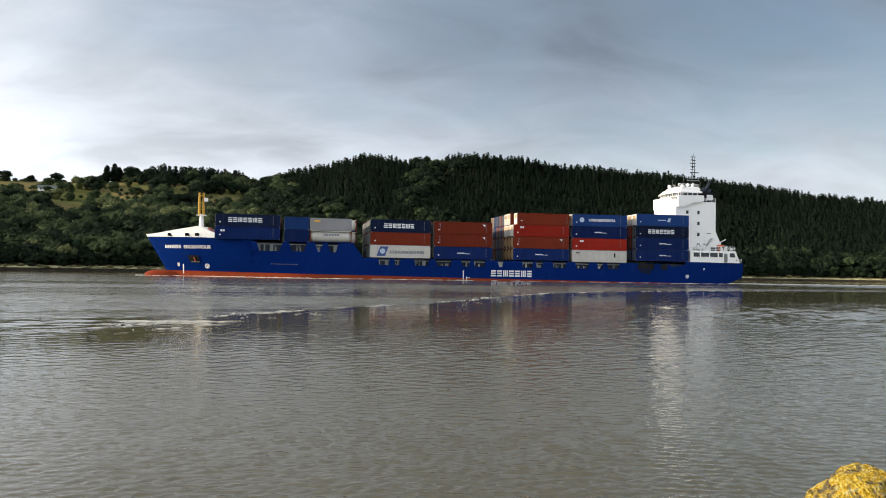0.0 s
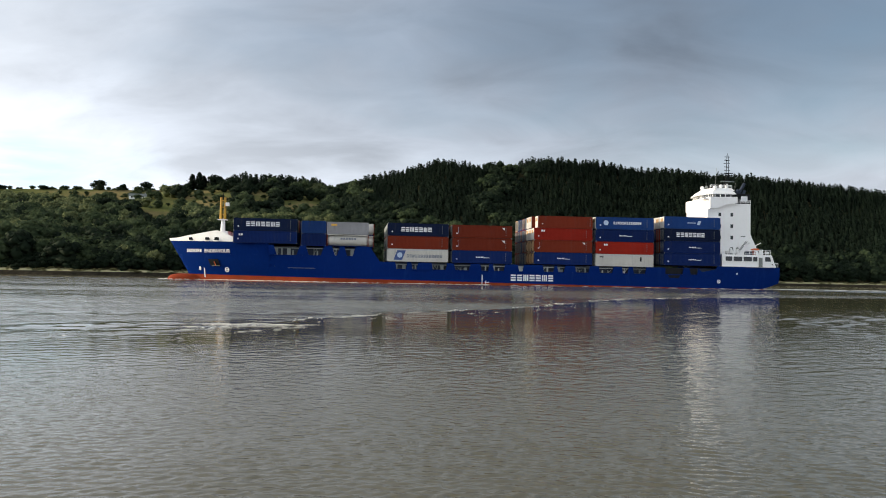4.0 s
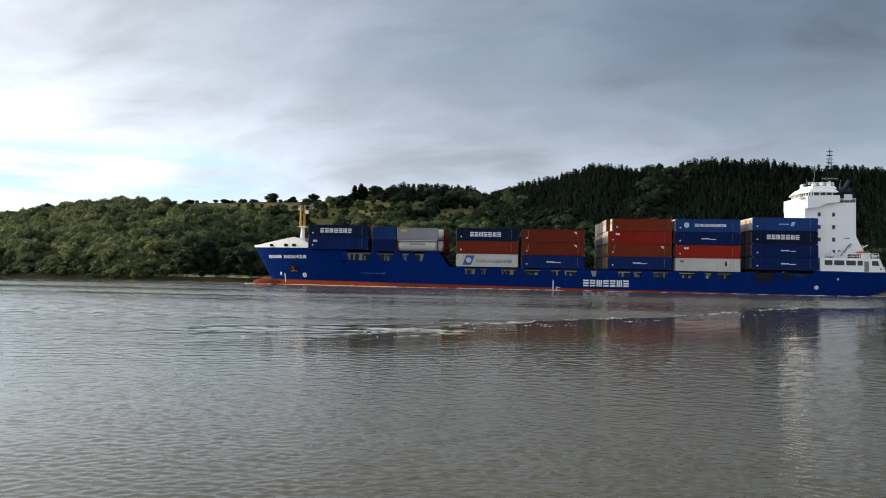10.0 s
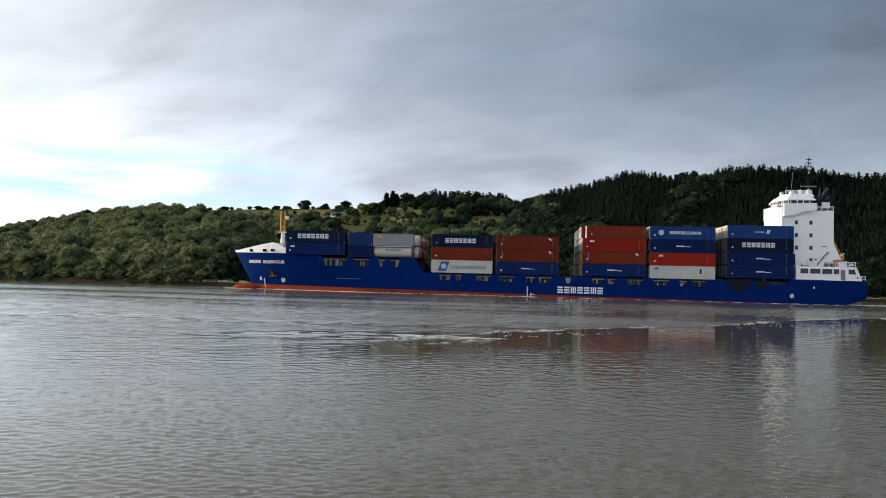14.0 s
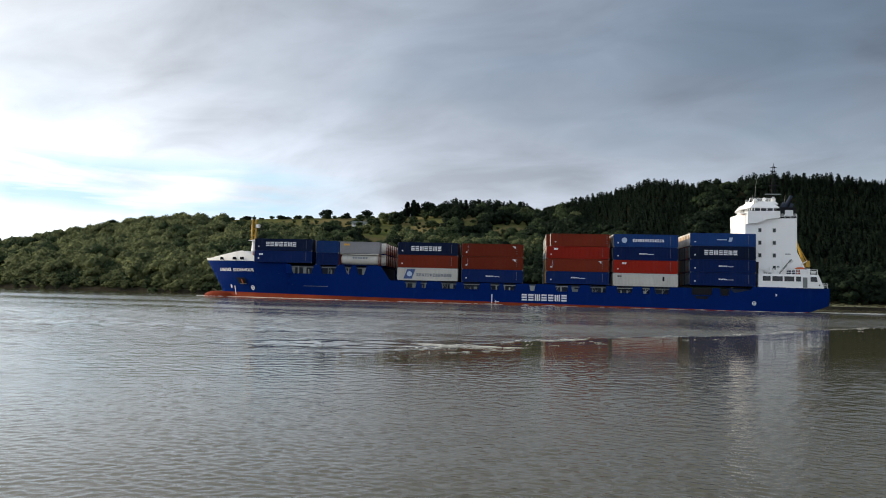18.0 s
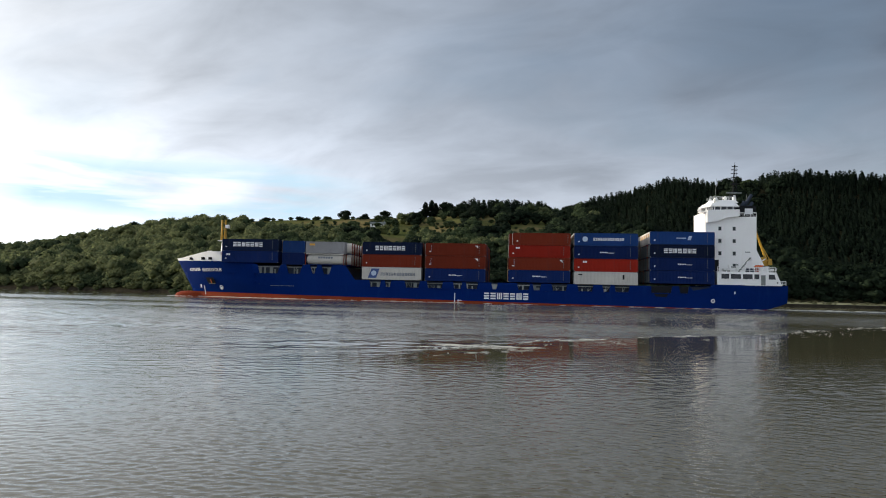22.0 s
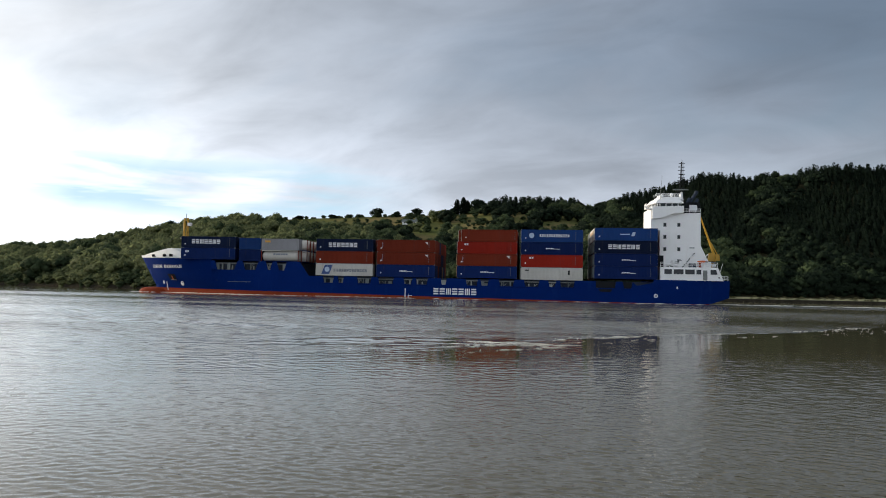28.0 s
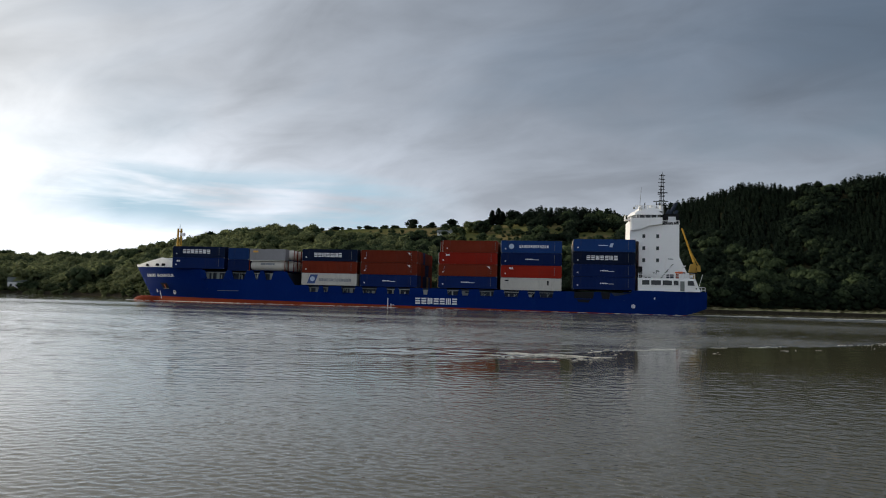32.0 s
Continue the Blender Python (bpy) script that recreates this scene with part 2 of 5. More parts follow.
def ground_surface():
    """Pasture and bracken on the hill, pale saltmarsh at the shore, mud below it."""
    m = bpy.data.materials.new("hill_ground")
    m.use_nodes = True
    n = Nodes(m.node_tree)
    at = n.add("ShaderNodeNewGeometry").outputs["Position"]
    zz = n.add("ShaderNodeSeparateXYZ", {0: at}).outputs["Z"]
    grass = n.ramp(n.noise(at, 0.02, 5.0, 0.6), (0.3, (0.085, 0.105, 0.034)), (0.46, (0.14, 0.14, 0.05)), (0.58, (0.27, 0.20, 0.095)), (0.75, (0.12, 0.13, 0.045)))
    blades = n.mix(0.35, grass, n.ramp(n.noise(at, 0.9, 4.0), (0.3, (0.03, 0.045, 0.015)), (0.7, (0.14, 0.145, 0.06))))
    marsh = n.ramp(n.noise(at, 0.4, 4.0), (0.35, (0.40, 0.37, 0.20)), (0.65, (0.58, 0.53, 0.31)))
    mud = n.ramp(n.noise(at, 0.7, 4.0), (0.35, (0.020, 0.018, 0.013)), (0.65, (0.045, 0.039, 0.028)))
    litter = n.ramp(n.noise(at, 0.5, 4.0), (0.35, (0.022, 0.022, 0.012)), (0.65, (0.055, 0.05, 0.026)))
    wooded = n.span(n.add("ShaderNodeSeparateXYZ", {0: at}).outputs["X"], -132.0, -108.0, 0.0, 1.0)      # no marsh under the western wood
    marsh = n.mix(wooded, litter, marsh)
    col = n.mix(n.span(zz, 1.72, 1.88, 0.0, 1.0), marsh, n.mix(n.math("MULTIPLY", n.span(zz, 16.0, 26.0, 0.0, 1.0), n.span(n.add("ShaderNodeSeparateXYZ", {0: at}).outputs["X"], -25.0, 5.0, 1.0, 0.0)), litter, blades))
    col = n.mix(n.span(zz, 1.04, 1.12, 0.0, 1.0), mud, col)
    b = n.add("ShaderNodeBsdfPrincipled", {"Base Color": col, "Roughness": 0.95, "Specular IOR Level": 0.0})
    n.put(b, "Normal", n.add("ShaderNodeBump", {"Height": n.noise(at, 0.8, 5.0), "Strength": 0.6, "Distance": 0.5}).outputs[0])
    n.add("ShaderNodeOutputMaterial", {"Surface": b.outputs[0]})
    return m


M_WATER, M_GROUND = water_surface(), ground_surface()
# the palest green also stands for haze, the dark broadleaf green for shade
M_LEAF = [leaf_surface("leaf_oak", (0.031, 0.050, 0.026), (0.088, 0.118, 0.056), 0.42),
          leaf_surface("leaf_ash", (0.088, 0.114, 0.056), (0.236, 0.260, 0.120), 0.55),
          leaf_surface("leaf_dark", (0.007, 0.014, 0.008), (0.024, 0.037, 0.020), 0.25),
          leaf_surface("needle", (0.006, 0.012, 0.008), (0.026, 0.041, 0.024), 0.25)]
M_TUFT = leaf_surface("tussock", (0.14, 0.14, 0.06), (0.34, 0.31, 0.16), 0.3)
M_BARK = surface("bark", (0.09, 0.07, 0.05), 0.9, grain=6, vary=0.4, bump=0.6)
M_HULL = surface("hull_blue_paint", (0.0013, 0.018, 0.126), 0.4, spec=0.02, grain=0.5, vary=0.16, stain=(0.010, 0.038, 0.165), stain_amount=0.5, bump=0.08, bump_scale=0.9)
M_BOOT = surface("red_boot_topping", (0.25, 0.040, 0.013), 0.6, spec=0.08, grain=0.8, vary=0.3, stain=(0.16, 0.06, 0.03), stain_amount=0.7)
M_WHITE = surface("white_ship_paint", (0.89, 0.89, 0.87), 0.42, grain=0.6, vary=0.05, stain=(0.60, 0.52, 0.42), stain_amount=0.2)
M_DECK = surface("deck_green_grey", (0.13, 0.15, 0.14), 0.8, grain=1.2, vary=0.3)
M_GREY = surface("grey_steel", (0.17, 0.19, 0.18), 0.6, grain=2, vary=0.3, stain=(0.25, 0.14, 0.07), stain_amount=0.5)
# blue-grey darkened for the shade behind the bulwark notches
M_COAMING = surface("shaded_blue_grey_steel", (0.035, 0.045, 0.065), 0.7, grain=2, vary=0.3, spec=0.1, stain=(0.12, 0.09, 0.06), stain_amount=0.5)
M_DARK = surface("dark_steel", (0.014, 0.015, 0.017), 0.7, spec=0.1, grain=3, vary=0.3)
M_YELLOW = surface("yellow_paint", (0.48, 0.27, 0.018), 0.5, grain=2, vary=0.2)
M_GLASS = surface("dark_window_glass", (0.012, 0.016, 0.02), 0.12, spec=0.3, grain=1, vary=0.2)
M_ORANGE = surface("orange_paint", (0.62, 0.13, 0.03), 0.5, grain=2, vary=0.2)
M_MARK = surface("white_lettering", (0.78, 0.79, 0.80), 0.5, grain=3, vary=0.06)
M_FOAM = surface("foam", (0.62, 0.61, 0.55), 0.9, grain=3, vary=0.2, bump=0.4, bump_scale=6)


# ---- mesh helpers ----
def box(bm, lo, hi, taper=0.0):
    """An upright box between two corners; taper draws its top in."""
    (x0, y0, z0), (x1, y1, z1) = lo, hi
    v = [bm.verts.new(p) for p in ((x0, y0, z0), (x1, y0, z0), (x1, y1, z0), (x0, y1, z0),
                                   (x0 + taper, y0 + taper, z1), (x1 - taper, y0 + taper, z1), (x1 - taper, y1 - taper, z1), (x0 + taper, y1 - taper, z1))]
    for f in ((3, 2, 1, 0), (4, 5, 6, 7), (0, 1, 5, 4), (1, 2, 6, 5), (2, 3, 7, 6), (3, 0, 4, 7)):
        bm.faces.new([v[i] for i in f])
    return bm


def tube(bm, a, b, r0, r1=None, n=8):
    """A round bar from a to b."""
    a, b, r1 = Vector(a), Vector(b), r0 if r1 is None else r1
    q = (b - a).to_track_quat("Z", "Y")
    rings = [[bm.verts.new(c + q @ Vector((r * math.cos(k * math.tau / n), r * math.sin(k * math.tau / n), 0))) for k in range(n)] for c, r in ((a, r0), (b, r1))]
    for k in range(n):
        bm.faces.new((rings[0][k], rings[0][(k + 1) % n], rings[1][(k + 1) % n], rings[1][k]))
    bm.faces.new(rings[0][::-1])
    bm.faces.new(rings[1])
    return bm


def ball(bm, c, r, squash=1.0, u=12, v=8):
    """A ball or an egg."""
    bmesh.ops.create_uvsphere(bm, u_segments=u, v_segments=v, radius=r, matrix=Matrix.Translation(c) @ Matrix.Diagonal((1, 1, squash, 1)))
    return bm


def prism(bm, outline, y0, y1):
    """A plate: an outline in x and z, from y0 to y1."""
    a = [bm.verts.new((x, y0, z)) for x, z in outline]
    b = [bm.verts.new((x, y1, z)) for x, z in outline]
    bm.faces.new(a)
    bm.faces.new(b[::-1])
    for i in range(len(a)):
        j = (i + 1) % len(a)
        bm.faces.new((a[j], a[i], b[i], b[j]))
    return bm


def finish(name, bm, material, smooth=False):
    bmesh.ops.recalc_face_normals(bm, faces=bm.faces)
    me = bpy.data.meshes.new(name)
    bm.to_mesh(me)
    bm.free()
    me.materials.append(material)
    if smooth:
        me.polygons.foreach_set("use_smooth", [True] * len(me.polygons))
    return me


def part(name, bm, material, parent, label="", smooth=False, at=None):
    """One mesh object under a thing or under a part."""
    ob = new(name, bm if isinstance(bm, bpy.types.Mesh) else finish(name, bm, material, smooth))
    ob.parent = parent
    if at is not None:
        ob.matrix_basis = at
    return tagged(ob, label) if label else ob


def raw_mesh(name, verts, faces, material):
    me = bpy.data.meshes.new(name)
    me.vertices.add(len(verts))
    me.vertices.foreach_set("co", np.asarray(verts, np.float32).ravel())
    f = np.asarray(faces, np.int32)
    me.loops.add(f.size)
    me.loops.foreach_set("vertex_index", f.ravel())
    me.polygons.add(len(f))
    me.polygons.foreach_set("loop_start", np.arange(0, f.size, f.shape[1], dtype=np.int32))
    me.update(calc_edges=True)
    me.validate()
    me.materials.append(material)
    return me


# ---- the valley: water, banks and the wooded hill ----
AZ_KEYS = [-180, -110, -60, -42, -36, -30, -20, -16, -12, -8, -4.5, -1, 2, 5, 9, 13, 20, 28, 34, 38, 41, 46, 60, 110, 180]
SHORE_R = [60, 260, 420, 420, 390, 360, 320, 310, 300, 290, 280, 275, 270, 265, 260, 255, 255, 275, 310, 340, 370, 420, 420, 300, 60]
RIDGE_R = [500, 700, 760, 720, 690, 640, 590, 570, 560, 560, 570, 580, 590, 590, 590, 590, 600, 610, 620, 640, 700, 780, 800, 700, 500]
SKY_AZ = [-180, -110, -60, -42.5, -37, -33, -28, -24, -20, -17.6, -15.5, -11.6, -10.3, -7, -4.6, -2.5, -0.8, 1.2, 2.5, 4.1, 5.7, 9, 11.5, 13, 15, 19.6, 23.4, 26, 30, 34, 36, 38, 39.3, 41, 44.7, 50, 60, 110, 180]
SKY_EL = [1.0, 2.0, 4.0, 5.4, 6.35, 7.25, 7.8, 8.2, 8.65, 9.05, 9.2, 8.85, 8.7, 9.0, 8.45, 7.75, 7.45, 6.95, 7.0, 7.2, 7.25, 7.0, 6.6, 6.05, 5.9, 5.7, 5.45, 5.25, 4.9, 4.4, 3.95, 3.35, 2.95, 2.6, 2.4, 2.4, 3.0, 2.0, 1.0]
# open pasture on the hill: bearing, elevation, half width, half height in degrees
FIELDS = [(21.8, 5.30, 3.6, 0.20), (15.6, 5.42, 1.9, 0.30), (10.4, 5.55, 1.7, 0.32), (14.2, 4.25, 1.1, 0.16), (3.9, 5.15, 1.6, 0.13), (18.6, 5.55, 1.2, 0.14), (12.8, 5.0, 0.7, 0.14), (6.9, 5.75, 1.0, 0.10)]


def key(az, table):
    return float(np.interp(az, AZ_KEYS, table))


def canopy(az):
    """How high the trees stand on the skyline: woods, but only a hedge along the pastures."""
    return float(np.interp(az, [11.5, 13.5, 30, 34], [7.0, 2.2, 2.6, 7.0]))


def skyline(az):
    return float(np.interp(az, SKY_AZ, SKY_EL))


def open_field(az, el_foot, el_top):
    """Whether a tree there would stand in a field or hide one."""
    for a, e, wa, we in FIELDS:
        ragged = we * (1 + 0.35 * math.sin(az * 7.3 + a))
        if abs(az - a) < wa and el_foot < e + ragged and el_top > e - ragged + 0.16:
            return True
    return False


def ground_z(x, y):
    """Height of the land or river bed."""
    r, az = math.hypot(x, y), math.degrees(math.atan2(-x, y))
    rs, rr = key(az, SHORE_R), key(az, RIDGE_R)
    top = 2.2 + rr * math.tan(radians(skyline(az))) - canopy(az)
    far = min(max((r - rs) / (rr - rs), 0.0), 1.0)
    near = 0.95 - max(0.0, y * 0.9 + abs(x) * 0.12 - 0.6) * 0.20 if y > -2 else 0.95 + min(1.2, (-2 - y) * 0.06)
    bed = max(-3.0, near)
    if y < 0:
        bed = max(bed, 0.95)
    if r < rs - 14 or abs(az) > 115:
        return bed
    if r < rs:
        return -3.0 + max(0.0, (r - rs + 5) / 5.0) * 4.1
    if r < rs + 5:
        return 1.1 + 0.8 * (r - rs) / 5
    u = min(max((r - rs - 5) / (rr - rs - 5), 0.0), 1.0)
    lump = noise.noise((x * 0.011, y * 0.011, 3.0)) * 6.0 * min(1, u * 5) * (1 - u)
    if r > rr:
        return top - (r - rr) * 0.05
    rise = 2.2 + r * math.tan(radians(skyline(az) * u ** 0.82)) - canopy(az) * u
    return max(1.9, rise + lump)


def make_ground():
    azs = np.arange(-180, 180, 1.0)
    rings = []
    for a in azs:
        s, t = key(a, SHORE_R) + 1.2 * noise.noise((a * 0.7, 0.0, 0.0)), key(a, RIDGE_R)
        rings.append([0, 1.2, 2.4, 3.6, 5, 6.5, 8.5, 12, 18] + [18 + (s - 34) * f for f in (0.25, 0.6)] + [s - 14.1, s - 5, s - 2.5, s - 1, s, s + 2.5, s + 5, s + 9]
                     + [s + 9 + (t - s - 9) * k / 44 for k in range(1, 45)] + [t + 20, t + 80, t + 300, t + 1000, t + 2600])
    rs = rings[0]
    verts = [(-ring[i] * math.sin(radians(a)), ring[i] * math.cos(radians(a))) for i in range(len(rs)) for a, ring in zip(azs, rings)]
    verts = [(x, y, ground_z(x, y)) for x, y in verts]
    n = len(azs)
    faces = [(i * n + j, (i + 1) * n + j, (i + 1) * n + (j + 1) % n, i * n + (j + 1) % n) for i in range(len(rs) - 1) for j in range(n)]
    me = raw_mesh("ground", verts, faces, M_GROUND)
    me.polygons.foreach_set("use_smooth", [True] * len(me.polygons))
    return tagged(new("ground", me), "grassy hillside and muddy tidal banks of the river valley", "ground", kind="structure")


ground = make_ground()


def make_water():
    """One sheet: wind waves as real relief near the bank, flat farther out."""
    g = np.random.default_rng(11)
    rs = [0.0, 2.0, 4.0]
    while rs[-1] < 130:
        rs.append(rs[-1] + max(0.03, 0.0038 * rs[-1]))
    rs = np.array(rs + [150, 180, 220, 270, 330, 420, 560, 800, 1200, 1600])
    azs = np.radians(np.concatenate([np.arange(-180, -48, 5.0), np.arange(-48, 52, 0.22), np.arange(52, 180, 5.0)]))
    rr, aa = np.meshgrid(rs, azs, indexing="ij")
    x, y = -rr * np.sin(aa), rr * np.cos(aa)
    lie = np.interp(x, TIDE_X, TIDE_Y)
    slick = np.clip((y / lie - 0.42) / 0.38, 0, 1) * np.clip(0.5 - (y - lie), 0, 1) * np.clip((x + 16) / 11, 0, 1)
    gust = 0.85 + 0.35 * np.sin(x * 0.09 + 1.1 * np.sin(y * 0.05)) * np.sin(y * 0.13 + 0.7 * np.sin(x * 0.06))
    z = np.zeros_like(x)
    for k in range(64):
        lam = 0.07 * (0.25 / 0.07) ** (k / 63)
        th = g.normal() * 0.60 + math.pi / 2 - 0.12
        q = 2 * math.pi / lam
        ph = q * (x * math.cos(th) + y * math.sin(th)) + g.random() * math.tau + 0.8 * np.sin(x * 0.21 + k) + 0.8 * np.sin(y * 0.17 + 2 * k)
        fade = np.clip(lam / (2.4 * np.maximum(0.03, 0.0038 * rr)) - 0.6, 0, 1) * np.clip((150 - rr) / 60, 0, 1)
        z += 0.019 / q * np.sin(ph) * fade
    for k in range(34):                                        # longer wavelets farther out
        lam = 0.25 * (1.9 / 0.25) ** (k / 33)
        th = g.normal() * 0.95 + math.pi / 2 - 0.08
        q = 2 * math.pi / lam
        ph = q * (x * math.cos(th) + y * math.sin(th)) + g.random() * math.tau + np.sin(x * 0.13 + k) + np.sin(y * 0.11 + 2 * k)
        fade = np.clip(lam / (2.4 * np.maximum(0.03, 0.0038 * rr)) - 0.6, 0, 1) * np.clip((rr - 20 * lam) / 12, 0, 1) * np.clip((150 - rr) / 60, 0, 1)
        z += 0.024 / q * np.sin(ph) * fade
    lane = np.clip(1.3 - np.abs(y - 66 + 6 * np.sin(x * 0.06)) / 9, 0, 1) * np.clip((34 - x) / 20, 0.2, 1)
    z *= 1 - 0.6 * lane                                        # a smooth lane in mid-stream
    rip = np.exp(-((x + 7.8) / 7) ** 2 - ((y - 30.5 - 0.4 * (x + 7.8)) / 4.5) ** 2)
    z *= 1 - 0.75 * rip
    for k in range(26):                                        # smooth undulating boils off the end of the foam line
        q = 2 * math.pi / (0.7 * (2.2 / 0.7) ** (k / 25))
        th = g.normal() * 1.0 + math.pi / 2 - 0.1
        z += rip * 0.014 / q * np.sin(q * (x * math.cos(th) + y * math.sin(th)) + g.random() * math.tau + np.sin(x * 0.4 + k))
    slick = slick * (1 - rip)
    z *= gust * (1 - 0.84 * slick) * np.clip((rr - 3) / 2, 0, 1)
    n = len(azs)
    i, j = np.meshgrid(np.arange(len(rs) - 1), np.arange(n), indexing="ij")
    jn = (j + 1) % n
    f = np.stack([i * n + j, (i + 1) * n + j, (i + 1) * n + jn, i * n + jn], -1).reshape(-1, 4)
    me = raw_mesh("water", np.stack([x, y, z], -1).reshape(-1, 3), f, M_WATER)
    me.polygons.foreach_set("use_smooth", [True] * len(me.polygons))
    return tagged(new("water", me), "grey-brown rippled tidal river water", "water", kind="structure")


water = make_water()


# ---- trees ----
def broadleaf(rng, sprays, lobes):
    """A crown of unit height and width: sprays of leaves over the lobes of a dome, round a dark heart."""
    k = np.arange(lobes)
    ring = 0.34 * np.sqrt((k + 0.5) / lobes) * (0.8 + 0.4 * rng.random(lobes))
    turn = k * 2.4 + rng.random() * 6
    high = 0.80 - 2.6 * ring ** 2 + 0.16 * (rng.random(lobes) - 0.5)
    cs = np.stack([ring * np.cos(turn), ring * np.sin(turn), high], 1)
    rad = 0.14 + 0.09 * rng.random(lobes)
    d = rng.normal(size=(sprays, 3))
    d[:, 2] = d[:, 2] * 0.9 + 0.4
    d /= np.linalg.norm(d, axis=1)[:, None]
    k = rng.choice(lobes, sprays, p=rad ** 2 / (rad ** 2).sum())
    c = cs[k] + d * (rad[k] * (0.82 + 0.3 * rng.random(sprays)))[:, None]
    size = 0.030 + 0.036 * rng.random(sprays)
    a = np.cross(d, rng.normal(size=(sprays, 3)))
    a /= np.linalg.norm(a, axis=1)[:, None]
    b = np.cross(d, a) + d * (rng.random((sprays, 1)) - 0.5) * 0.9
    a = a + d * (rng.random((sprays, 1)) - 0.5) * 0.9
    s = size[:, None]
    v = np.stack([c + a * s, c - a * s * 0.6 + b * s, c - a * s * 0.5 - b * s * 0.9], 1).reshape(-1, 3)
    f = np.arange(len(v)).reshape(-1, 3)
    # heart: an octahedron in each lobe and one below them all
    hv, hf = [], []
    for q, r in [*zip(cs, rad * 0.9), (np.array((0, 0, 0.36)), 0.36)]:
        o = len(v) + len(hv)
        hv += [q + np.array(e) * r for e in ((1, 0, 0), (0, 1, 0), (-1, 0, 0), (0, -1, 0), (0, 0, 1), (0, 0, -1))]
        hf += [(o + i, o + (i + 1) % 4, o + 4) for i in range(4)] + [(o + (i + 1) % 4, o + i, o + 5) for i in range(4)]
    return np.vstack([v, hv]), np.vstack([f, hf])


def conifer(rng, sprays):
    """A spruce of unit height: drooping sprays round a spire."""
    u = rng.random(sprays) ** 0.75
    a = rng.random(sprays) * math.tau
    r = 0.155 * (1 - u) ** 0.5 * (0.6 + 0.6 * rng.random(sprays)) + 0.016
    zc = 0.10 + 0.88 * u
    out = np.stack([np.cos(a), np.sin(a), np.zeros(sprays)], 1)
    side = np.stack([-np.sin(a), np.cos(a), np.zeros(sprays)], 1)
    s = (0.055 * (1 - u) + 0.03)[:, None]
    c = out * r[:, None] * 0.55
    c[:, 2] = zc
    tip = out * r[:, None] * 1.15
    tip[:, 2] = zc - 0.05 * (1 - u) - 0.015
    v = np.stack([tip, c + side * s, c - side * s + np.array([0, 0, 0.03])], 1).reshape(-1, 3)
    f = np.arange(len(v)).reshape(-1, 3)
    o = len(v)
    cone = [(0.09 * math.cos(k * math.tau / 5), 0.09 * math.sin(k * math.tau / 5), 0.05) for k in range(5)] + [(0, 0, 0.97)]
    return np.vstack([v, cone]), np.vstack([f, [(o + k, o + (k + 1) % 5, o + 5) for k in range(5)]])


rng = np.random.default_rng(5)
BROAD = [broadleaf(rng, 250, 9 + k % 4) for k in range(7)]
SPRUCE = [conifer(rng, 84) for _ in range(5)]


def plant(name, spots, forms, material, label):
    """One wood: its trees joined. Each spot is x, y, z, height, width, form."""
    vs, fs, o = [], [], 0
    for x, y, z, hh, ww, k in spots:
        v, f = forms[int(k) % len(forms)]
        a = rng.random() * math.tau
        c, s = math.cos(a), math.sin(a)
        p = np.empty_like(v)
        p[:, 0], p[:, 1], p[:, 2] = x + ww * (c * v[:, 0] - s * v[:, 1]), y + ww * (s * v[:, 0] + c * v[:, 1]), z + hh * v[:, 2]
        vs.append(p)
        fs.append(f + o)
        o += len(v)
    return tagged(new(name, raw_mesh(name, np.vstack(vs), np.vstack(fs), material)), label, "woodland", kind="stuff")


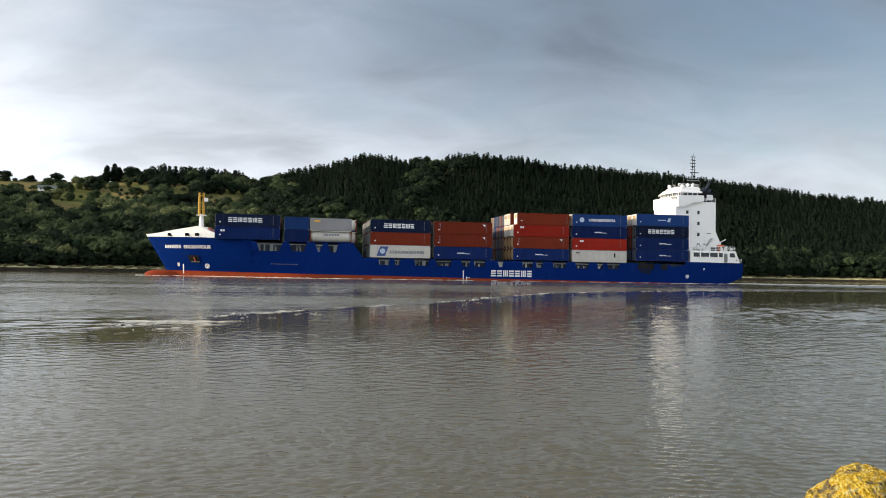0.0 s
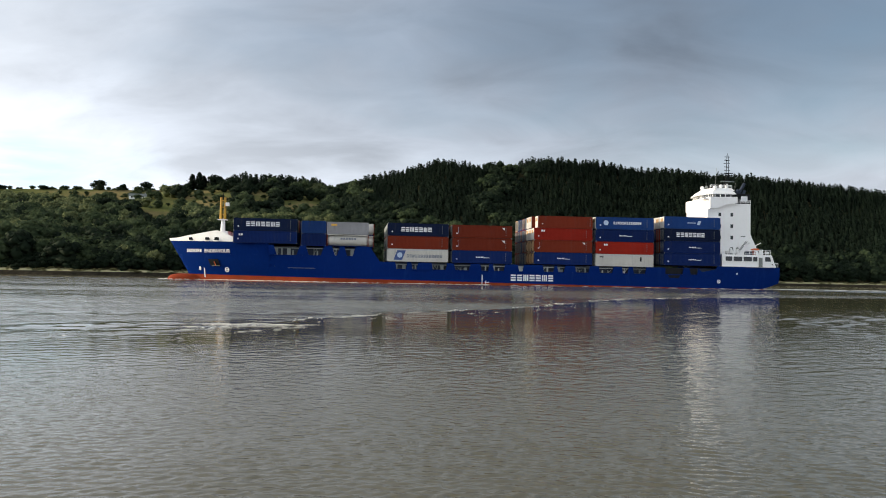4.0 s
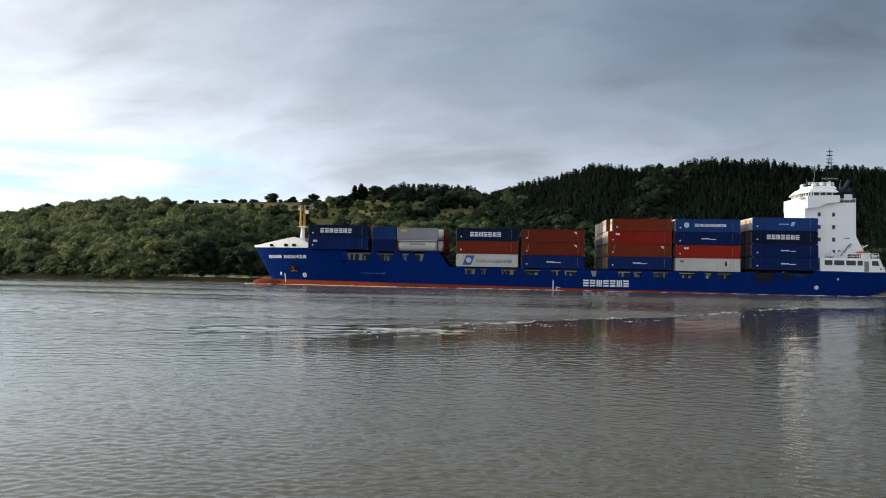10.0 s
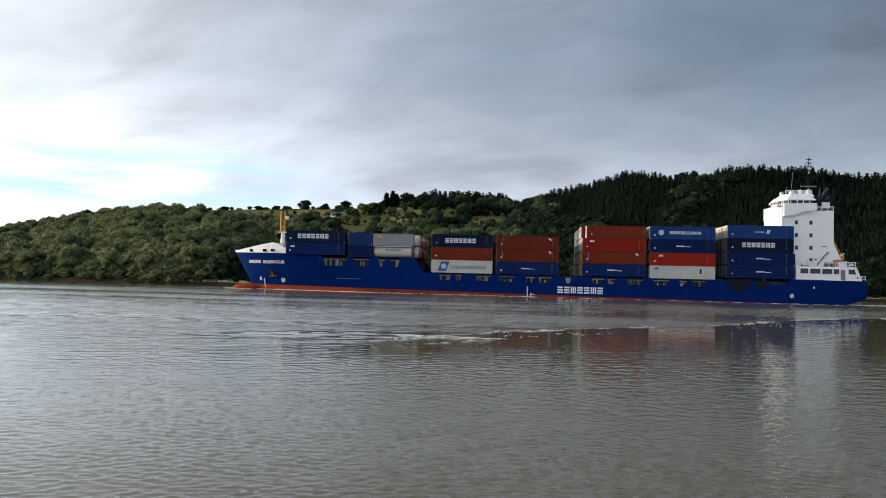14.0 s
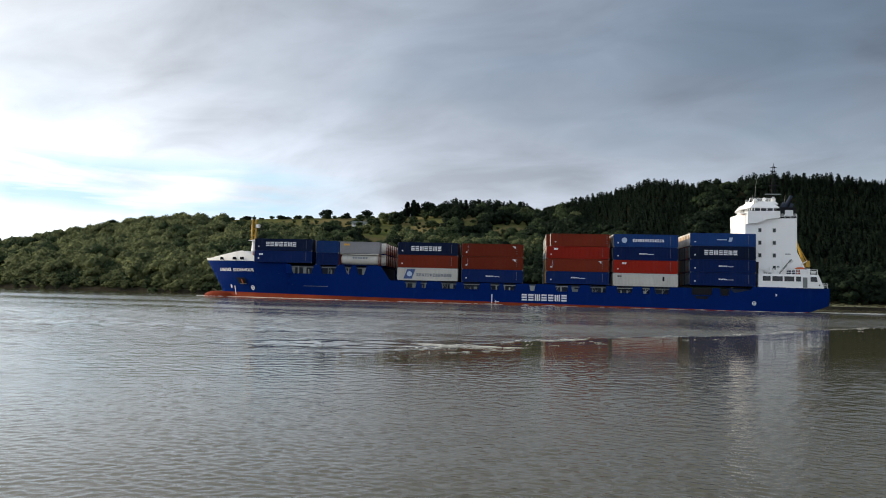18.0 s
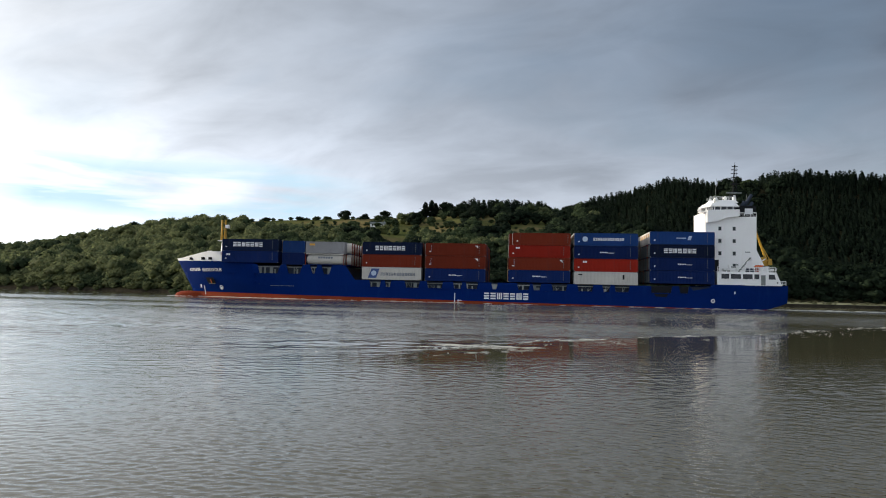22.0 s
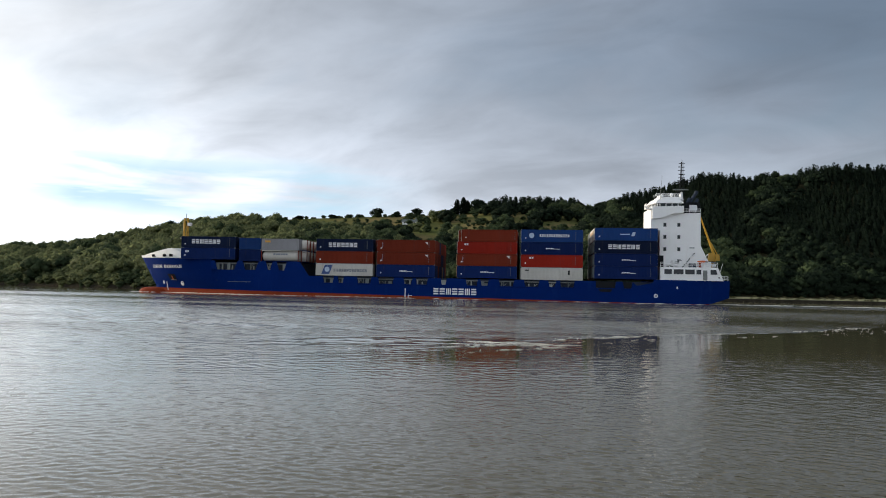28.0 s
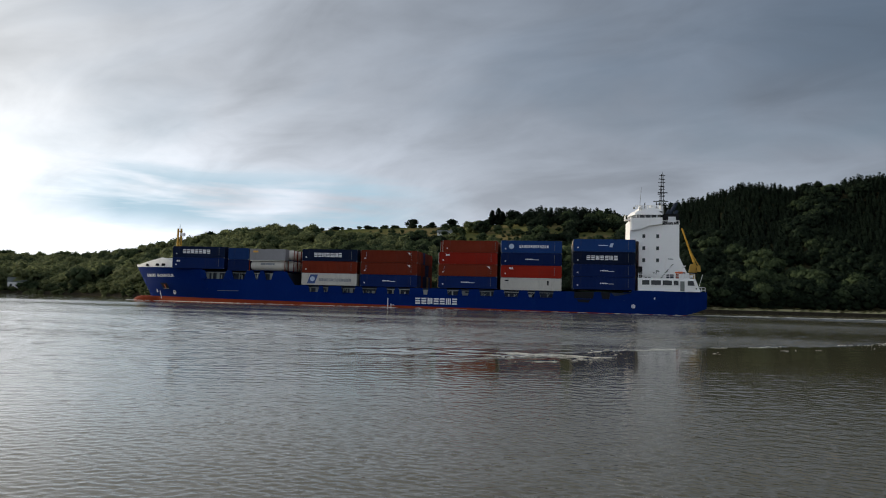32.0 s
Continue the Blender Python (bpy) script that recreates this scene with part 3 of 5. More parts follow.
def make_woods():
    woods = [[], [], [], []]
    r = 262.0
    while r < 860:
        step = 3.4
        for a in np.arange(-52, 56, math.degrees(step / r)):
            az = a + rng.normal() * 0.25 * math.degrees(step / r)
            rr = r + rng.normal() * 1.6
            rs, rg = key(az, SHORE_R), key(az, RIDGE_R)
            u = (rr - rs - 5) / (rg - rs)
            if u < 0 or u > 1.03:
                continue
            x, y = -rr * math.sin(radians(az)), rr * math.cos(radians(az))
            edge = noise.noise((x * 0.016, y * 0.016, 1.3))
            patch = noise.noise((x * 0.03, y * 0.03, 5.1))
            rank = az + 5.0 * edge                              # the plantation's two blocks, a broadleaf gully between, firs on the crest
            spruce = (rank < -14.6 and u + 0.1 * edge > 0.16) or (-10.2 < rank < -3.4 and u + 0.15 * edge > 0.30) or (2.4 < az < 8.9 and u > 0.93) or (-17.5 < az < -13 and u > 0.90)
            z = ground_z(x, y) - 0.4
            if spruce and rng.random() < 0.2:
                continue
            if spruce:
                hh = (4.6 + 4.2 * rng.random()) * (1.0 + 0.25 * patch) * (1.0 + 0.25 * min(1.0, max(0.0, (u - 0.8) / 0.12)))
                if 2.4 < az < 8.9:
                    hh *= 1.25
                    if open_field(az, math.degrees(math.atan2(z - 2, rr)), math.degrees(math.atan2(z + hh - 2, rr))):
                        continue
                woods[3].append((x, y, z - 0.25 * hh, hh * 1.1, hh * 1.75, rng.integers(0, 99)))
                continue
            if rng.random() > (0.27 if az < 21 else 0.19):
                continue
            hh = 6.0 + 5.5 * rng.random() ** 1.5 if u < 0.93 else 4.5 + 3.5 * rng.random()
            if az > 21 and u < 0.9:
                hh = 7.0 + 6.5 * rng.random() ** 1.3
            if 12.5 < az < 32 and u > 0.93:
                hh = 2.0 + 1.6 * rng.random() if u > 0.97 else (3.0 + 2.0 * rng.random() if az > 27 else 1.2)
                if hh == 1.2:
                    continue
                woods[0].append((x, y, z, hh, hh * 1.5, rng.integers(0, 99)))
                continue
            if open_field(az, math.degrees(math.atan2(z - 2, rr)), math.degrees(math.atan2(z + hh - 2, rr))):
                if rng.random() < 0.26 or (rr + 14 * edge) % 34 < 3.4 or (az * 10 + 6 * edge) % 17 < 1.3:
                    hh = 1.4 + 2.2 * rng.random() + (3.0 if rng.random() < 0.16 else 0.0)               # hedges and scattered bushes
                    woods[0].append((x, y, z, hh, hh * 1.5, rng.integers(0, 99)))
                continue
            # the bearing term puts right-hand shade and left-hand haze into leaf colour
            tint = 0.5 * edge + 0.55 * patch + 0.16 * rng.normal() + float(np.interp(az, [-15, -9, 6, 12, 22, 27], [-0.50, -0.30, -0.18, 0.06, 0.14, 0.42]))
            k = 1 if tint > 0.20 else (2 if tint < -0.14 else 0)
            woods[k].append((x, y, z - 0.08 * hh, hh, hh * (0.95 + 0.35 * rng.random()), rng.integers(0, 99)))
        r += step * 0.95
    for back in np.arange(-0.5, 40, 3.1):                       # scrub and low boughs at the wood's foot
        for a in np.arange(-52, 56, 0.62):
            az = a + rng.normal() * 0.16
            if back < 4.6 and az < 25 + 3 * rng.random():
                if rng.random() > 0.012:
                    continue
            rr = key(az, SHORE_R) + back + rng.normal() * 1.1
            x, y = -rr * math.sin(radians(az)), rr * math.cos(radians(az))
            edge = noise.noise((x * 0.03, y * 0.03, 4.1))
            hh = (2.0 + 1.6 * rng.random() + min(back, 22) * 0.22) * (1 + 0.5 * edge)
            # below bearing 24 the dark leaf stands in for shade at the foot
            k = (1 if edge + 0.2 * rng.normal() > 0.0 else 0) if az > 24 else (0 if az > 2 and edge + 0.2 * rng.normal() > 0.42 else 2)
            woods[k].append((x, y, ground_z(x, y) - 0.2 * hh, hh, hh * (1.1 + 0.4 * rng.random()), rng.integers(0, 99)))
    tufts = []
    for a in np.arange(-47, 25, 0.11):                          # tussocks along the saltmarsh edge
        az = a + rng.normal() * 0.05
        if noise.noise((az * 0.9, 2.0, 0.0)) + 0.25 * rng.normal() < -0.12:
            continue
        rr = key(az, SHORE_R) + 0.3 + 4.5 * rng.random()
        x, y = -rr * math.sin(radians(az)), rr * math.cos(radians(az))
        hh = 0.35 + 0.55 * rng.random() ** 2
        tufts.append((x, y, ground_z(x, y) - 0.15, hh, 1.0 + 1.8 * rng.random(), rng.integers(0, 99)))
    for az, hh in ((-38.3, 1.9), (-38.9, 1.4), (-37.6, 1.2), (-34.6, 1.0), (17.0, 1.2)):
        rr = key(az, SHORE_R) + 2.5
        x, y = -rr * math.sin(radians(az)), rr * math.cos(radians(az))
        tufts.append((x, y, ground_z(x, y) - 0.3, hh, hh * 2.2, 1))
    plant("marsh_grass", tufts, BROAD, M_TUFT, "pale yellow-green grass tussocks along the muddy shore")
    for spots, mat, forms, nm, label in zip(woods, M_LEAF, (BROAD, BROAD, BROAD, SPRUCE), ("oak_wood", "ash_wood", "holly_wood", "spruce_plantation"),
                                            ("mid-green oak woodland on the hillside", "yellow-green ash woodland on the hillside, its paleness partly painted haze",
                                             "dark green broadleaf woodland on the hillside, shade put into its colour", "dark dense spruce plantation on the hillside")):
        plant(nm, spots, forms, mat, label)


make_woods()


# ---- the container ship: x from bow to stern, y from the port side inboard, z from the waterline ----
AFLOAT = []
BEAM, MID = 21.4, 10.7


def stem_x(z):
    return -66.9 - 4.4 * max(0.0, (z - 1.5) / 7.5) + (0.5 if z < 1.0 else 0.0)


def half_breadth(x, z):
    if x < -36:
        u = min(1.0, (-36 - x) / (-36 - stem_x(z)))
        p = float(np.interp(z, [-1, 1, 4, 9], [1.25, 1.35, 2.0, 2.9]))
        return MID * max(0.0, 1 - u ** p)
    if x > 54:
        return MID * (1 - 0.13 * ((x - 54) / 18.6) ** 2 - 0.10 * max(0.0, (3.5 - z) / 5) * ((x - 54) / 18.6) ** 2)
    return MID


def side_top(x):
    """Top of the plain side plating, below the notched bulwark."""
    if x < -47.6:
        return 8.5 + 0.3 * max(0.0, (-50 - x) / 20)
    if x < -24.6:
        return 5.9
    return 3.25 if x < 57.3 else 5.35


def boot_top(x):
    return float(np.interp(x, [-70, -58, -20, 10, 40, 60, 73], [1.35, 1.2, 0.8, 0.48, 0.2, 0.06, 0.0]))


def keel_z(x):
    return -1.6 if x < 60 else -1.6 + 3.2 * ((x - 60) / 12.6) ** 1.5


def plating(x_list, low, high, rows, proud=0.0):
    """Side plating on both sides between two heights given along the ship."""
    bm = bmesh.new()
    for side in (-1, 1):
        grid = []
        for x in x_list:
            lo, hi = low(x), high(x)
            col = []
            for k in range(rows + 1):
                z = lo + (hi - lo) * k / rows
                xs = max(x, stem_x(z)) if x < -60 else x
                col.append(bm.verts.new((xs, MID + side * (half_breadth(xs, z) + proud), z)))
            grid.append(col)
        for a, b in zip(grid, grid[1:]):
            for k in range(rows):
                if len({a[k].co.to_tuple(3), b[k].co.to_tuple(3), b[k + 1].co.to_tuple(3), a[k + 1].co.to_tuple(3)}) >= 3:
                    bm.faces.new((a[k], b[k], b[k + 1], a[k + 1]))
    bmesh.ops.remove_doubles(bm, verts=bm.verts, dist=0.01)
    return bm


XS = sorted({*np.linspace(-71.4, -36, 34).round(2), *np.linspace(-36, 54, 16), *np.linspace(54, 72.6, 10).round(2), -47.61, -47.6, -24.61, -24.6, 57.29, 57.3})
ship = tagged(new("container_ship"), "blue container ship with red boot topping and white superstructure", "ship")
AFLOAT.append((ship, Matrix()))
hull = part("hull", plating(XS, lambda x: max(boot_top(x), keel_z(x)), side_top, 8), M_HULL, ship, "deep blue painted steel hull", True)
part("boot_topping", plating(XS, keel_z, lambda x: max(boot_top(x), keel_z(x) + 0.001), 4), M_BOOT, ship, "orange-red underwater paint", True)
bm = bmesh.new()
pts = [(72.6, MID - half_breadth(72.6, q), q) for q in (1.6, 3.2, 5.35)] + [(72.6, MID + half_breadth(72.6, q), q) for q in (5.35, 3.2, 1.6)]
bm.faces.new([bm.verts.new(p) for p in pts])
part("transom", bm, M_HULL, ship)
bm = bmesh.new()
ball(bm, (-67.4, MID, -0.1), 1.45, 1.0, 24, 14)
bmesh.ops.scale(bm, vec=(2.95, 1.1, 1.0), space=Matrix.Translation((67.4, -MID, 0.1)), verts=bm.verts)
for v in bm.verts:                                             # a blunt, full nose
    u = min(0.999, abs(v.co.x + 67.4) / 4.28)
    full = math.sqrt((1 - u ** 3.4) / (1 - u * u + 1e-6))
    v.co.y, v.co.z = MID + (v.co.y - MID) * full, -0.1 + (v.co.z + 0.1) * full
part("bulbous_bow", bm, M_BOOT, ship, "orange-red bulb at the waterline", True)


def deck_sheet(z, x0, x1, inset=0.05):
    bm = bmesh.new()
    xs = [x for x in XS if x0 <= x <= x1]
    left = [bm.verts.new((x, MID - half_breadth(x, z) + inset, z)) for x in xs]
    right = [bm.verts.new((x, MID + half_breadth(x, z) - inset, z)) for x in xs]
    for i in range(len(xs) - 1):
        bm.faces.new((left[i], left[i + 1], right[i + 1], right[i]))
    return bm


part("forecastle_deck", deck_sheet(8.3, -70.5, -47.6), M_DECK, ship)
part("main_deck", deck_sheet(3.3, -47.6, 57.3), M_DECK, ship)
part("poop_deck", deck_sheet(5.3, 57.3, 72.6), M_DECK, ship)


def bulwark_plate(x0, x1, z0, z1, slope0, slope1):
    """A plate of the side between two notches, on both sides of the ship; its ends lean."""
    for y0, y1 in ((0.0, 0.14), (BEAM - 0.14, BEAM)):
        part("bulwark_plate", prism(bmesh.new(), [(x0 - slope0, z0), (x1 + slope1, z0), (x1, z1), (x0, z1)], y0, y1), M_HULL, ship)


def bulwark(x0, x1, z0, z1, notches, lean=0.35):
    at = x0
    for a, b in notches:
        if a > at:
            bulwark_plate(at, a, z0, z1, 0.0 if at == x0 else lean, lean)
        at = b
    bulwark_plate(at, x1, z0, z1, lean if notches else 0.0, 0.0)


clutter = random.Random(12)
M_PALE_GREY = surface("pale_grey_steel", (0.34, 0.36, 0.33), 0.6, grain=2, vary=0.3, stain=(0.25, 0.14, 0.07), stain_amount=0.5)
NOTCHES = []
for bay, rel in ((-21.6, ((1.8, 4.6), (5.4, 7.0), (10.0, 13.6))), (-6.9, ((0.4, 4.2), (6.4, 8.6), (9.3, 12.2))), (8.0, ((0.2, 1.7),)),
                 (12.0, ((2.0, 4.9), (5.4, 7.4), (9.6, 13.2))), (26.6, ((0.7, 4.3), (6.2, 8.0), (8.8, 12.2)))):
    NOTCHES += [(bay + a, bay + b) for a, b in rel]
bulwark(-24.6, 43.4, 3.25, 4.78, NOTCHES)
FORE_NOTCHES = [(-46.6, -40.9), (-39.6, -35.6), (-33.9, -32.1), (-31.2, -28.6)]
bulwark(-47.6, -26.0, 5.9, 8.0, FORE_NOTCHES, 0.7)
for y0, y1 in ((0.0, 0.14), (BEAM - 0.14, BEAM)):
    part("side_step", prism(bmesh.new(), [(-26.0, 5.9), (-23.4, 4.78), (-24.6, 4.0), (-24.6, 3.25), (-26.0, 3.25)][:2] + [(-24.6, 4.78), (-26.0, 8.0)], y0, y1), M_HULL, ship)
    part("side_step", prism(bmesh.new(), [(-24.62, 4.7), (-23.2, 4.78), (-25.4, 7.9), (-26.0, 8.0), (-26.0, 5.9), (-24.62, 5.9)], y0 - 0.003, y1 + 0.003), M_HULL, ship)
    part("quarter_plate", prism(bmesh.new(), [(47.6, 3.25), (49.6, 3.25), (49.3, 4.78), (47.9, 4.78)], y0, y1), M_HULL, ship)
    part("quarter_plate", prism(bmesh.new(), [(51.2, 3.25), (57.3, 3.25), (57.3, 5.35), (56.2, 5.35), (55.8, 4.6), (52.4, 3.9), (51.5, 4.78)], y0, y1), M_HULL, ship)
# solid dark boxes put the openings' shade behind the side plating
for x0, x1 in ((43.4, 47.7), (49.4, 51.3)):
    part("cargo_recess", box(bmesh.new(), (x0, 0.4, 3.26), (x1, 1.25, 4.7)), M_DARK, ship, "dark box standing for the shaded recess in the ship's side")
# dark plate carries the opening's shade down onto the hull
part("side_port", prism(bmesh.new(), [(43.8, 3.2), (44.4, 2.45), (46.6, 2.35), (47.2, 3.2)], -0.02, 0.1), M_DARK, ship, "dark hull plate standing for the recess's shaded lower part")
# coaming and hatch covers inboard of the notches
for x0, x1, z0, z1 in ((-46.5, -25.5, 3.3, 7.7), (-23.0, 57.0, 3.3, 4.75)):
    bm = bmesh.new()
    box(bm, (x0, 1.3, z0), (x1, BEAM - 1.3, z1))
    part("hatch_coaming", bm, M_COAMING, ship, "blue-grey steel coaming darkened for the shade behind the notches")
for a, b in NOTCHES + FORE_NOTCHES:
    z0, z1 = (3.3, 4.6) if a > -24 else (5.95, 7.7)
    bm = bmesh.new()
    n = max(2, int((b - a) / 1.15))
    for k in range(n):
        x = a + 0.2 + (b - a - 0.6) * (k + clutter.uniform(-0.2, 0.35)) / n
        wd, top = clutter.choice((0.12, 0.16, 0.3, 0.75)), z1 - clutter.choice((0.3, 0.35, 0.75))
        y = clutter.uniform(0.3, 0.8)
        box(bm, (x, y, z0 - 0.2), (x + wd, y + 0.3, top))
        if wd < 0.2:
            tube(bm, (x, y, z0), (x + clutter.choice((-0.7, 0.7)), y + 0.1, top), 0.06, n=5)
    box(bm, (a - 0.1, 0.45, z1 - 0.36), (b + 0.1, 0.9, z1 - 0.2))
    part("lashing_support", bm, M_GREY if clutter.random() < 0.6 else M_PALE_GREY, ship, "pale grey-green steel lashing support")

# white forecastle bulwark
def white_rail(x):
    return float(np.interp(x, [-72, -69.5, -59.5, -58.8, -53.6], [9.35, 9.45, 11.1, 11.0, 8.85]))


FX = [x for x in np.linspace(-71.4, -53.6, 26).round(2)]
part("forecastle_bulwark", plating(FX, lambda x: side_top(x) - 0.01, white_rail, 3, 0.0), M_WHITE, ship, "white raised bow bulwark", True)
bm = bmesh.new()
box(bm, (-59.6, 4.0, 8.3), (-57.2, 17.4, 11.0))
part("breakwater", bm, M_WHITE, ship)
for x in (-65.6, -61.6, -59.4):
    bm = bmesh.new()
    z = 9.25
    y = MID - half_breadth(x, z)
    box(bm, (x - 0.5, y - 0.22, z - 0.32), (x + 0.5, y + 0.3, z + 0.3), 0.03)
    part("fairlead", bm, M_DARK, ship, "dark mooring opening")
# foremast
mast = part("foremast", tube(bmesh.new(), (-59.5, MID, 8.3), (-59.5, MID, 14.2), 0.75, 0.42, 12), M_WHITE, ship, "white and yellow foremast", True)
for dx in (-0.55, 0.35):
    part("mast_post", tube(bmesh.new(), (-59.5 + dx, MID, 14.0), (-59.5 + dx, MID, 19.2), 0.34, 0.26), M_YELLOW, mast, "yellow mast post")
for z in (15.2, 16.8, 18.4):
    part("mast_rung", box(bmesh.new(), (-60.2, MID - 0.25, z), (-58.9, MID + 0.25, z + 0.18)), M_YELLOW, mast)
bm = bmesh.new()
box(bm, (-59.0, MID - 0.5, 17.2), (-58.2, MID + 0.5, 18.0))
part("mast_light", bm, M_WHITE, mast)

for x, y in ((-56.2, 6.0), (-56.2, BEAM - 6.0), (-66.5, MID)):
    part("stay", tube(bmesh.new(), (-59.5, MID, 18.6), (x, y, 8.6 if x > -60 else 9.6), 0.035, n=4), M_DARK, mast)
part("mast_platform", box(bmesh.new(), (-60.6, MID - 1.0, 13.9), (-58.5, MID + 1.0, 14.05)), M_WHITE, mast)
part("mast_head", tube(bmesh.new(), (-59.6, MID, 19.1), (-59.6, MID, 20.3), 0.07, n=6), M_DARK, mast)
for x in (-63.0, -64.6):
    winch = part("windlass", tube(bmesh.new(), (x, MID - 2.5, 9.1), (x, MID + 2.5, 9.1), 0.55, n=12), M_DARK, ship, "dark anchor windlass", True)
    part("gearbox", box(bmesh.new(), (x - 0.7, MID - 0.5, 8.3), (x + 0.7, MID + 0.5, 9.8), 0.08), M_DARK, winch)

# deckhouse and tower aft
SX0, SX1, SY0, SY1 = 58.1, 67.2, 5.0, 16.4
part("poop_house", box(bmesh.new(), (57.5, 0.35, 5.3), (69.8, BEAM - 0.35, 8.25)), M_WHITE, ship, "white lower deckhouse")
for y0, y1 in ((0.3, 0.45), (BEAM - 0.45, BEAM - 0.3)):
    part("poop_screen", prism(bmesh.new(), [(69.8, 5.3), (71.1, 5.3), (69.9, 8.25), (69.8, 8.25)], y0, y1), M_WHITE, ship)
tower = part("tower", prism(bmesh.new(), [(SX0, 8.25), (69.6, 8.25), (SX1, 13.4), (SX1, 20.9), (61.6, 20.75), (59.1, 20.05), (SX0, 19.2)], SY0, SY1), M_WHITE, ship, "tall white accommodation tower")
part("bridge_deck", prism(bmesh.new(), [(56.1, 16.9), (SX0, 16.9), (SX0, 19.2), (59.1, 20.1), (61.6, 20.8), (63.4, 20.9), (63.4, 22.2), (56.1, 22.0)], 4.97, BEAM - 4.97), M_WHITE, ship, "white bridge front")
part("bridge_wing", prism(bmesh.new(), [(56.3, 19.4), (58.4, 19.6), (60.6, 20.55), (63.3, 20.85), (63.3, 22.4), (56.3, 22.2)], 4.0, BEAM - 4.0), M_WHITE, ship, "white bridge wings")


def curved_plan(x_front, x_back, y0, y1, z0, z1, bow=1.0, shrink=0.0, n=9):
    """A block with a front that bows forward; shrink draws in its top."""
    bm = bmesh.new()
    ym = (y0 + y1) / 2
    rings = []
    for z, s in ((z0, 0.0), (z1, shrink)):
        pts = [(x_front + s + bow * ((2 * k / (n - 1) - 1) ** 2), y0 + s + (y1 - y0 - 2 * s) * k / (n - 1)) for k in range(n)]
        pts += [(x_back - s, y1 - s), (x_back - s, y0 + s)]
        rings.append([bm.verts.new((x, y, z)) for x, y in pts])
    m = len(rings[0])
    for k in range(m):
        bm.faces.new((rings[0][k], rings[0][(k + 1) % m], rings[1][(k + 1) % m], rings[1][k]))
    bm.faces.new(rings[0][::-1])
    bm.faces.new(rings[1])
    return bm


wheelhouse = part("wheelhouse", curved_plan(56.4, 62.9, 5.1, BEAM - 5.1, 21.9, 22.25, 0.9), M_WHITE, ship, "white wheelhouse with a bowed front")
part("window_band", curved_plan(56.75, 62.6, 5.3, BEAM - 5.3, 22.25, 23.15, 0.9), M_GLASS, wheelhouse, "dark wheelhouse windows")
for k in range(15):
    f = k / 14 * 2 - 1
    y = MID + f * (MID - 5.35)
    x = 56.72 + 0.9 * f * f
    part("mullion", box(bmesh.new(), (x - 0.04, y - 0.07, 22.25), (x + 0.1, y + 0.07, 23.1)), M_WHITE, wheelhouse)
for k in range(4):
    for y in (5.26, BEAM - 5.4):
        part("mullion", box(bmesh.new(), (58.1 + k * 1.35, y, 22.25), (58.25 + k * 1.35, y + 0.14, 23.15)), M_WHITE, wheelhouse)
part("roof_edge", curved_plan(56.0, 63.4, 4.85, BEAM - 4.85, 23.1, 23.3, 1.2), M_WHITE, wheelhouse, "white overhanging roof edge")
part("roof", curved_plan(56.0, 63.4, 4.85, BEAM - 4.85, 23.3, 24.1, 1.2, 0.75), M_WHITE, wheelhouse, "white wheelhouse roof")
part("monkey_island", curved_plan(57.4, 63.6, 6.0, BEAM - 6.0, 24.1, 24.8, 0.8, 0.5), M_WHITE, wheelhouse)
for y in (5.5, BEAM - 5.5):
    part("wing_end", ball(bmesh.new(), (57.2, y, 21.6), 0.7, 0.8), M_WHITE, wheelhouse, smooth=True)
funnel = part("funnel", box(bmesh.new(), (63.7, 5.1, 20.9), (67.1, 10.2, 23.3)), M_DARK, ship, "black funnel casing with a white panel")
part("panel", box(bmesh.new(), (64.7, 5.02, 21.4), (66.4, 5.1, 22.7)), M_MARK, funnel, "plain white house panel")
for x, zt, lean in ((64.6, 24.6, 0.7), (65.2, 26.2, 1.7), (66.3, 24.4, 0.8)):
    part("exhaust_pipe", tube(bmesh.new(), (x, 7.5, 23.2), (x + lean, 7.5, zt), 0.45, 0.38), M_COAMING, funnel, "sooty exhaust pipe", True)
# signal mast
main_mast = part("signal_mast", tube(bmesh.new(), (63.9, MID, 23.7), (63.9, MID, 26.4), 0.6, 0.4, 10), M_WHITE, ship, "lattice signal mast with radar and aerials", True)
for dx, dy in ((-0.42, -0.35), (0.42, -0.35), (0.0, 0.45)):
    part("mast_leg", tube(bmesh.new(), (63.9 + dx, MID + dy, 26.0), (64.1 + dx * 0.45, MID + dy * 0.45, 33.6), 0.09, 0.06, 6), M_DARK, main_mast)
for k in range(9):
    z = 26.4 + k * 0.85
    part("cross_bar", box(bmesh.new(), (63.9 - 0.75 + (k % 3) * 0.12, MID - 0.12, z), (63.9 + 0.85, MID + 0.12, z + 0.11)), M_DARK, main_mast)
for z, wd in ((26.2, 2.6), (28.6, 1.7), (30.6, 1.5), (32.4, 1.2)):
    part("yard", tube(bmesh.new(), (63.9 - wd * 0.55, MID - wd * 0.6, z), (63.9 + wd * 0.55, MID + wd * 0.6, z), 0.07, n=6), M_DARK, main_mast)
part("radar_scanner", box(bmesh.new(), (61.9, MID - 1.1, 26.75), (65.4, MID - 0.8, 27.0), 0.03), M_GREY, main_mast)
part("radar_scanner", box(bmesh.new(), (62.9, MID - 0.9, 28.9), (65.2, MID - 0.65, 29.1), 0.03), M_DARK, main_mast)
part("truck_light", tube(bmesh.new(), (64.1, MID, 33.5), (64.1, MID, 34.2), 0.05, n=5), M_DARK, main_mast)
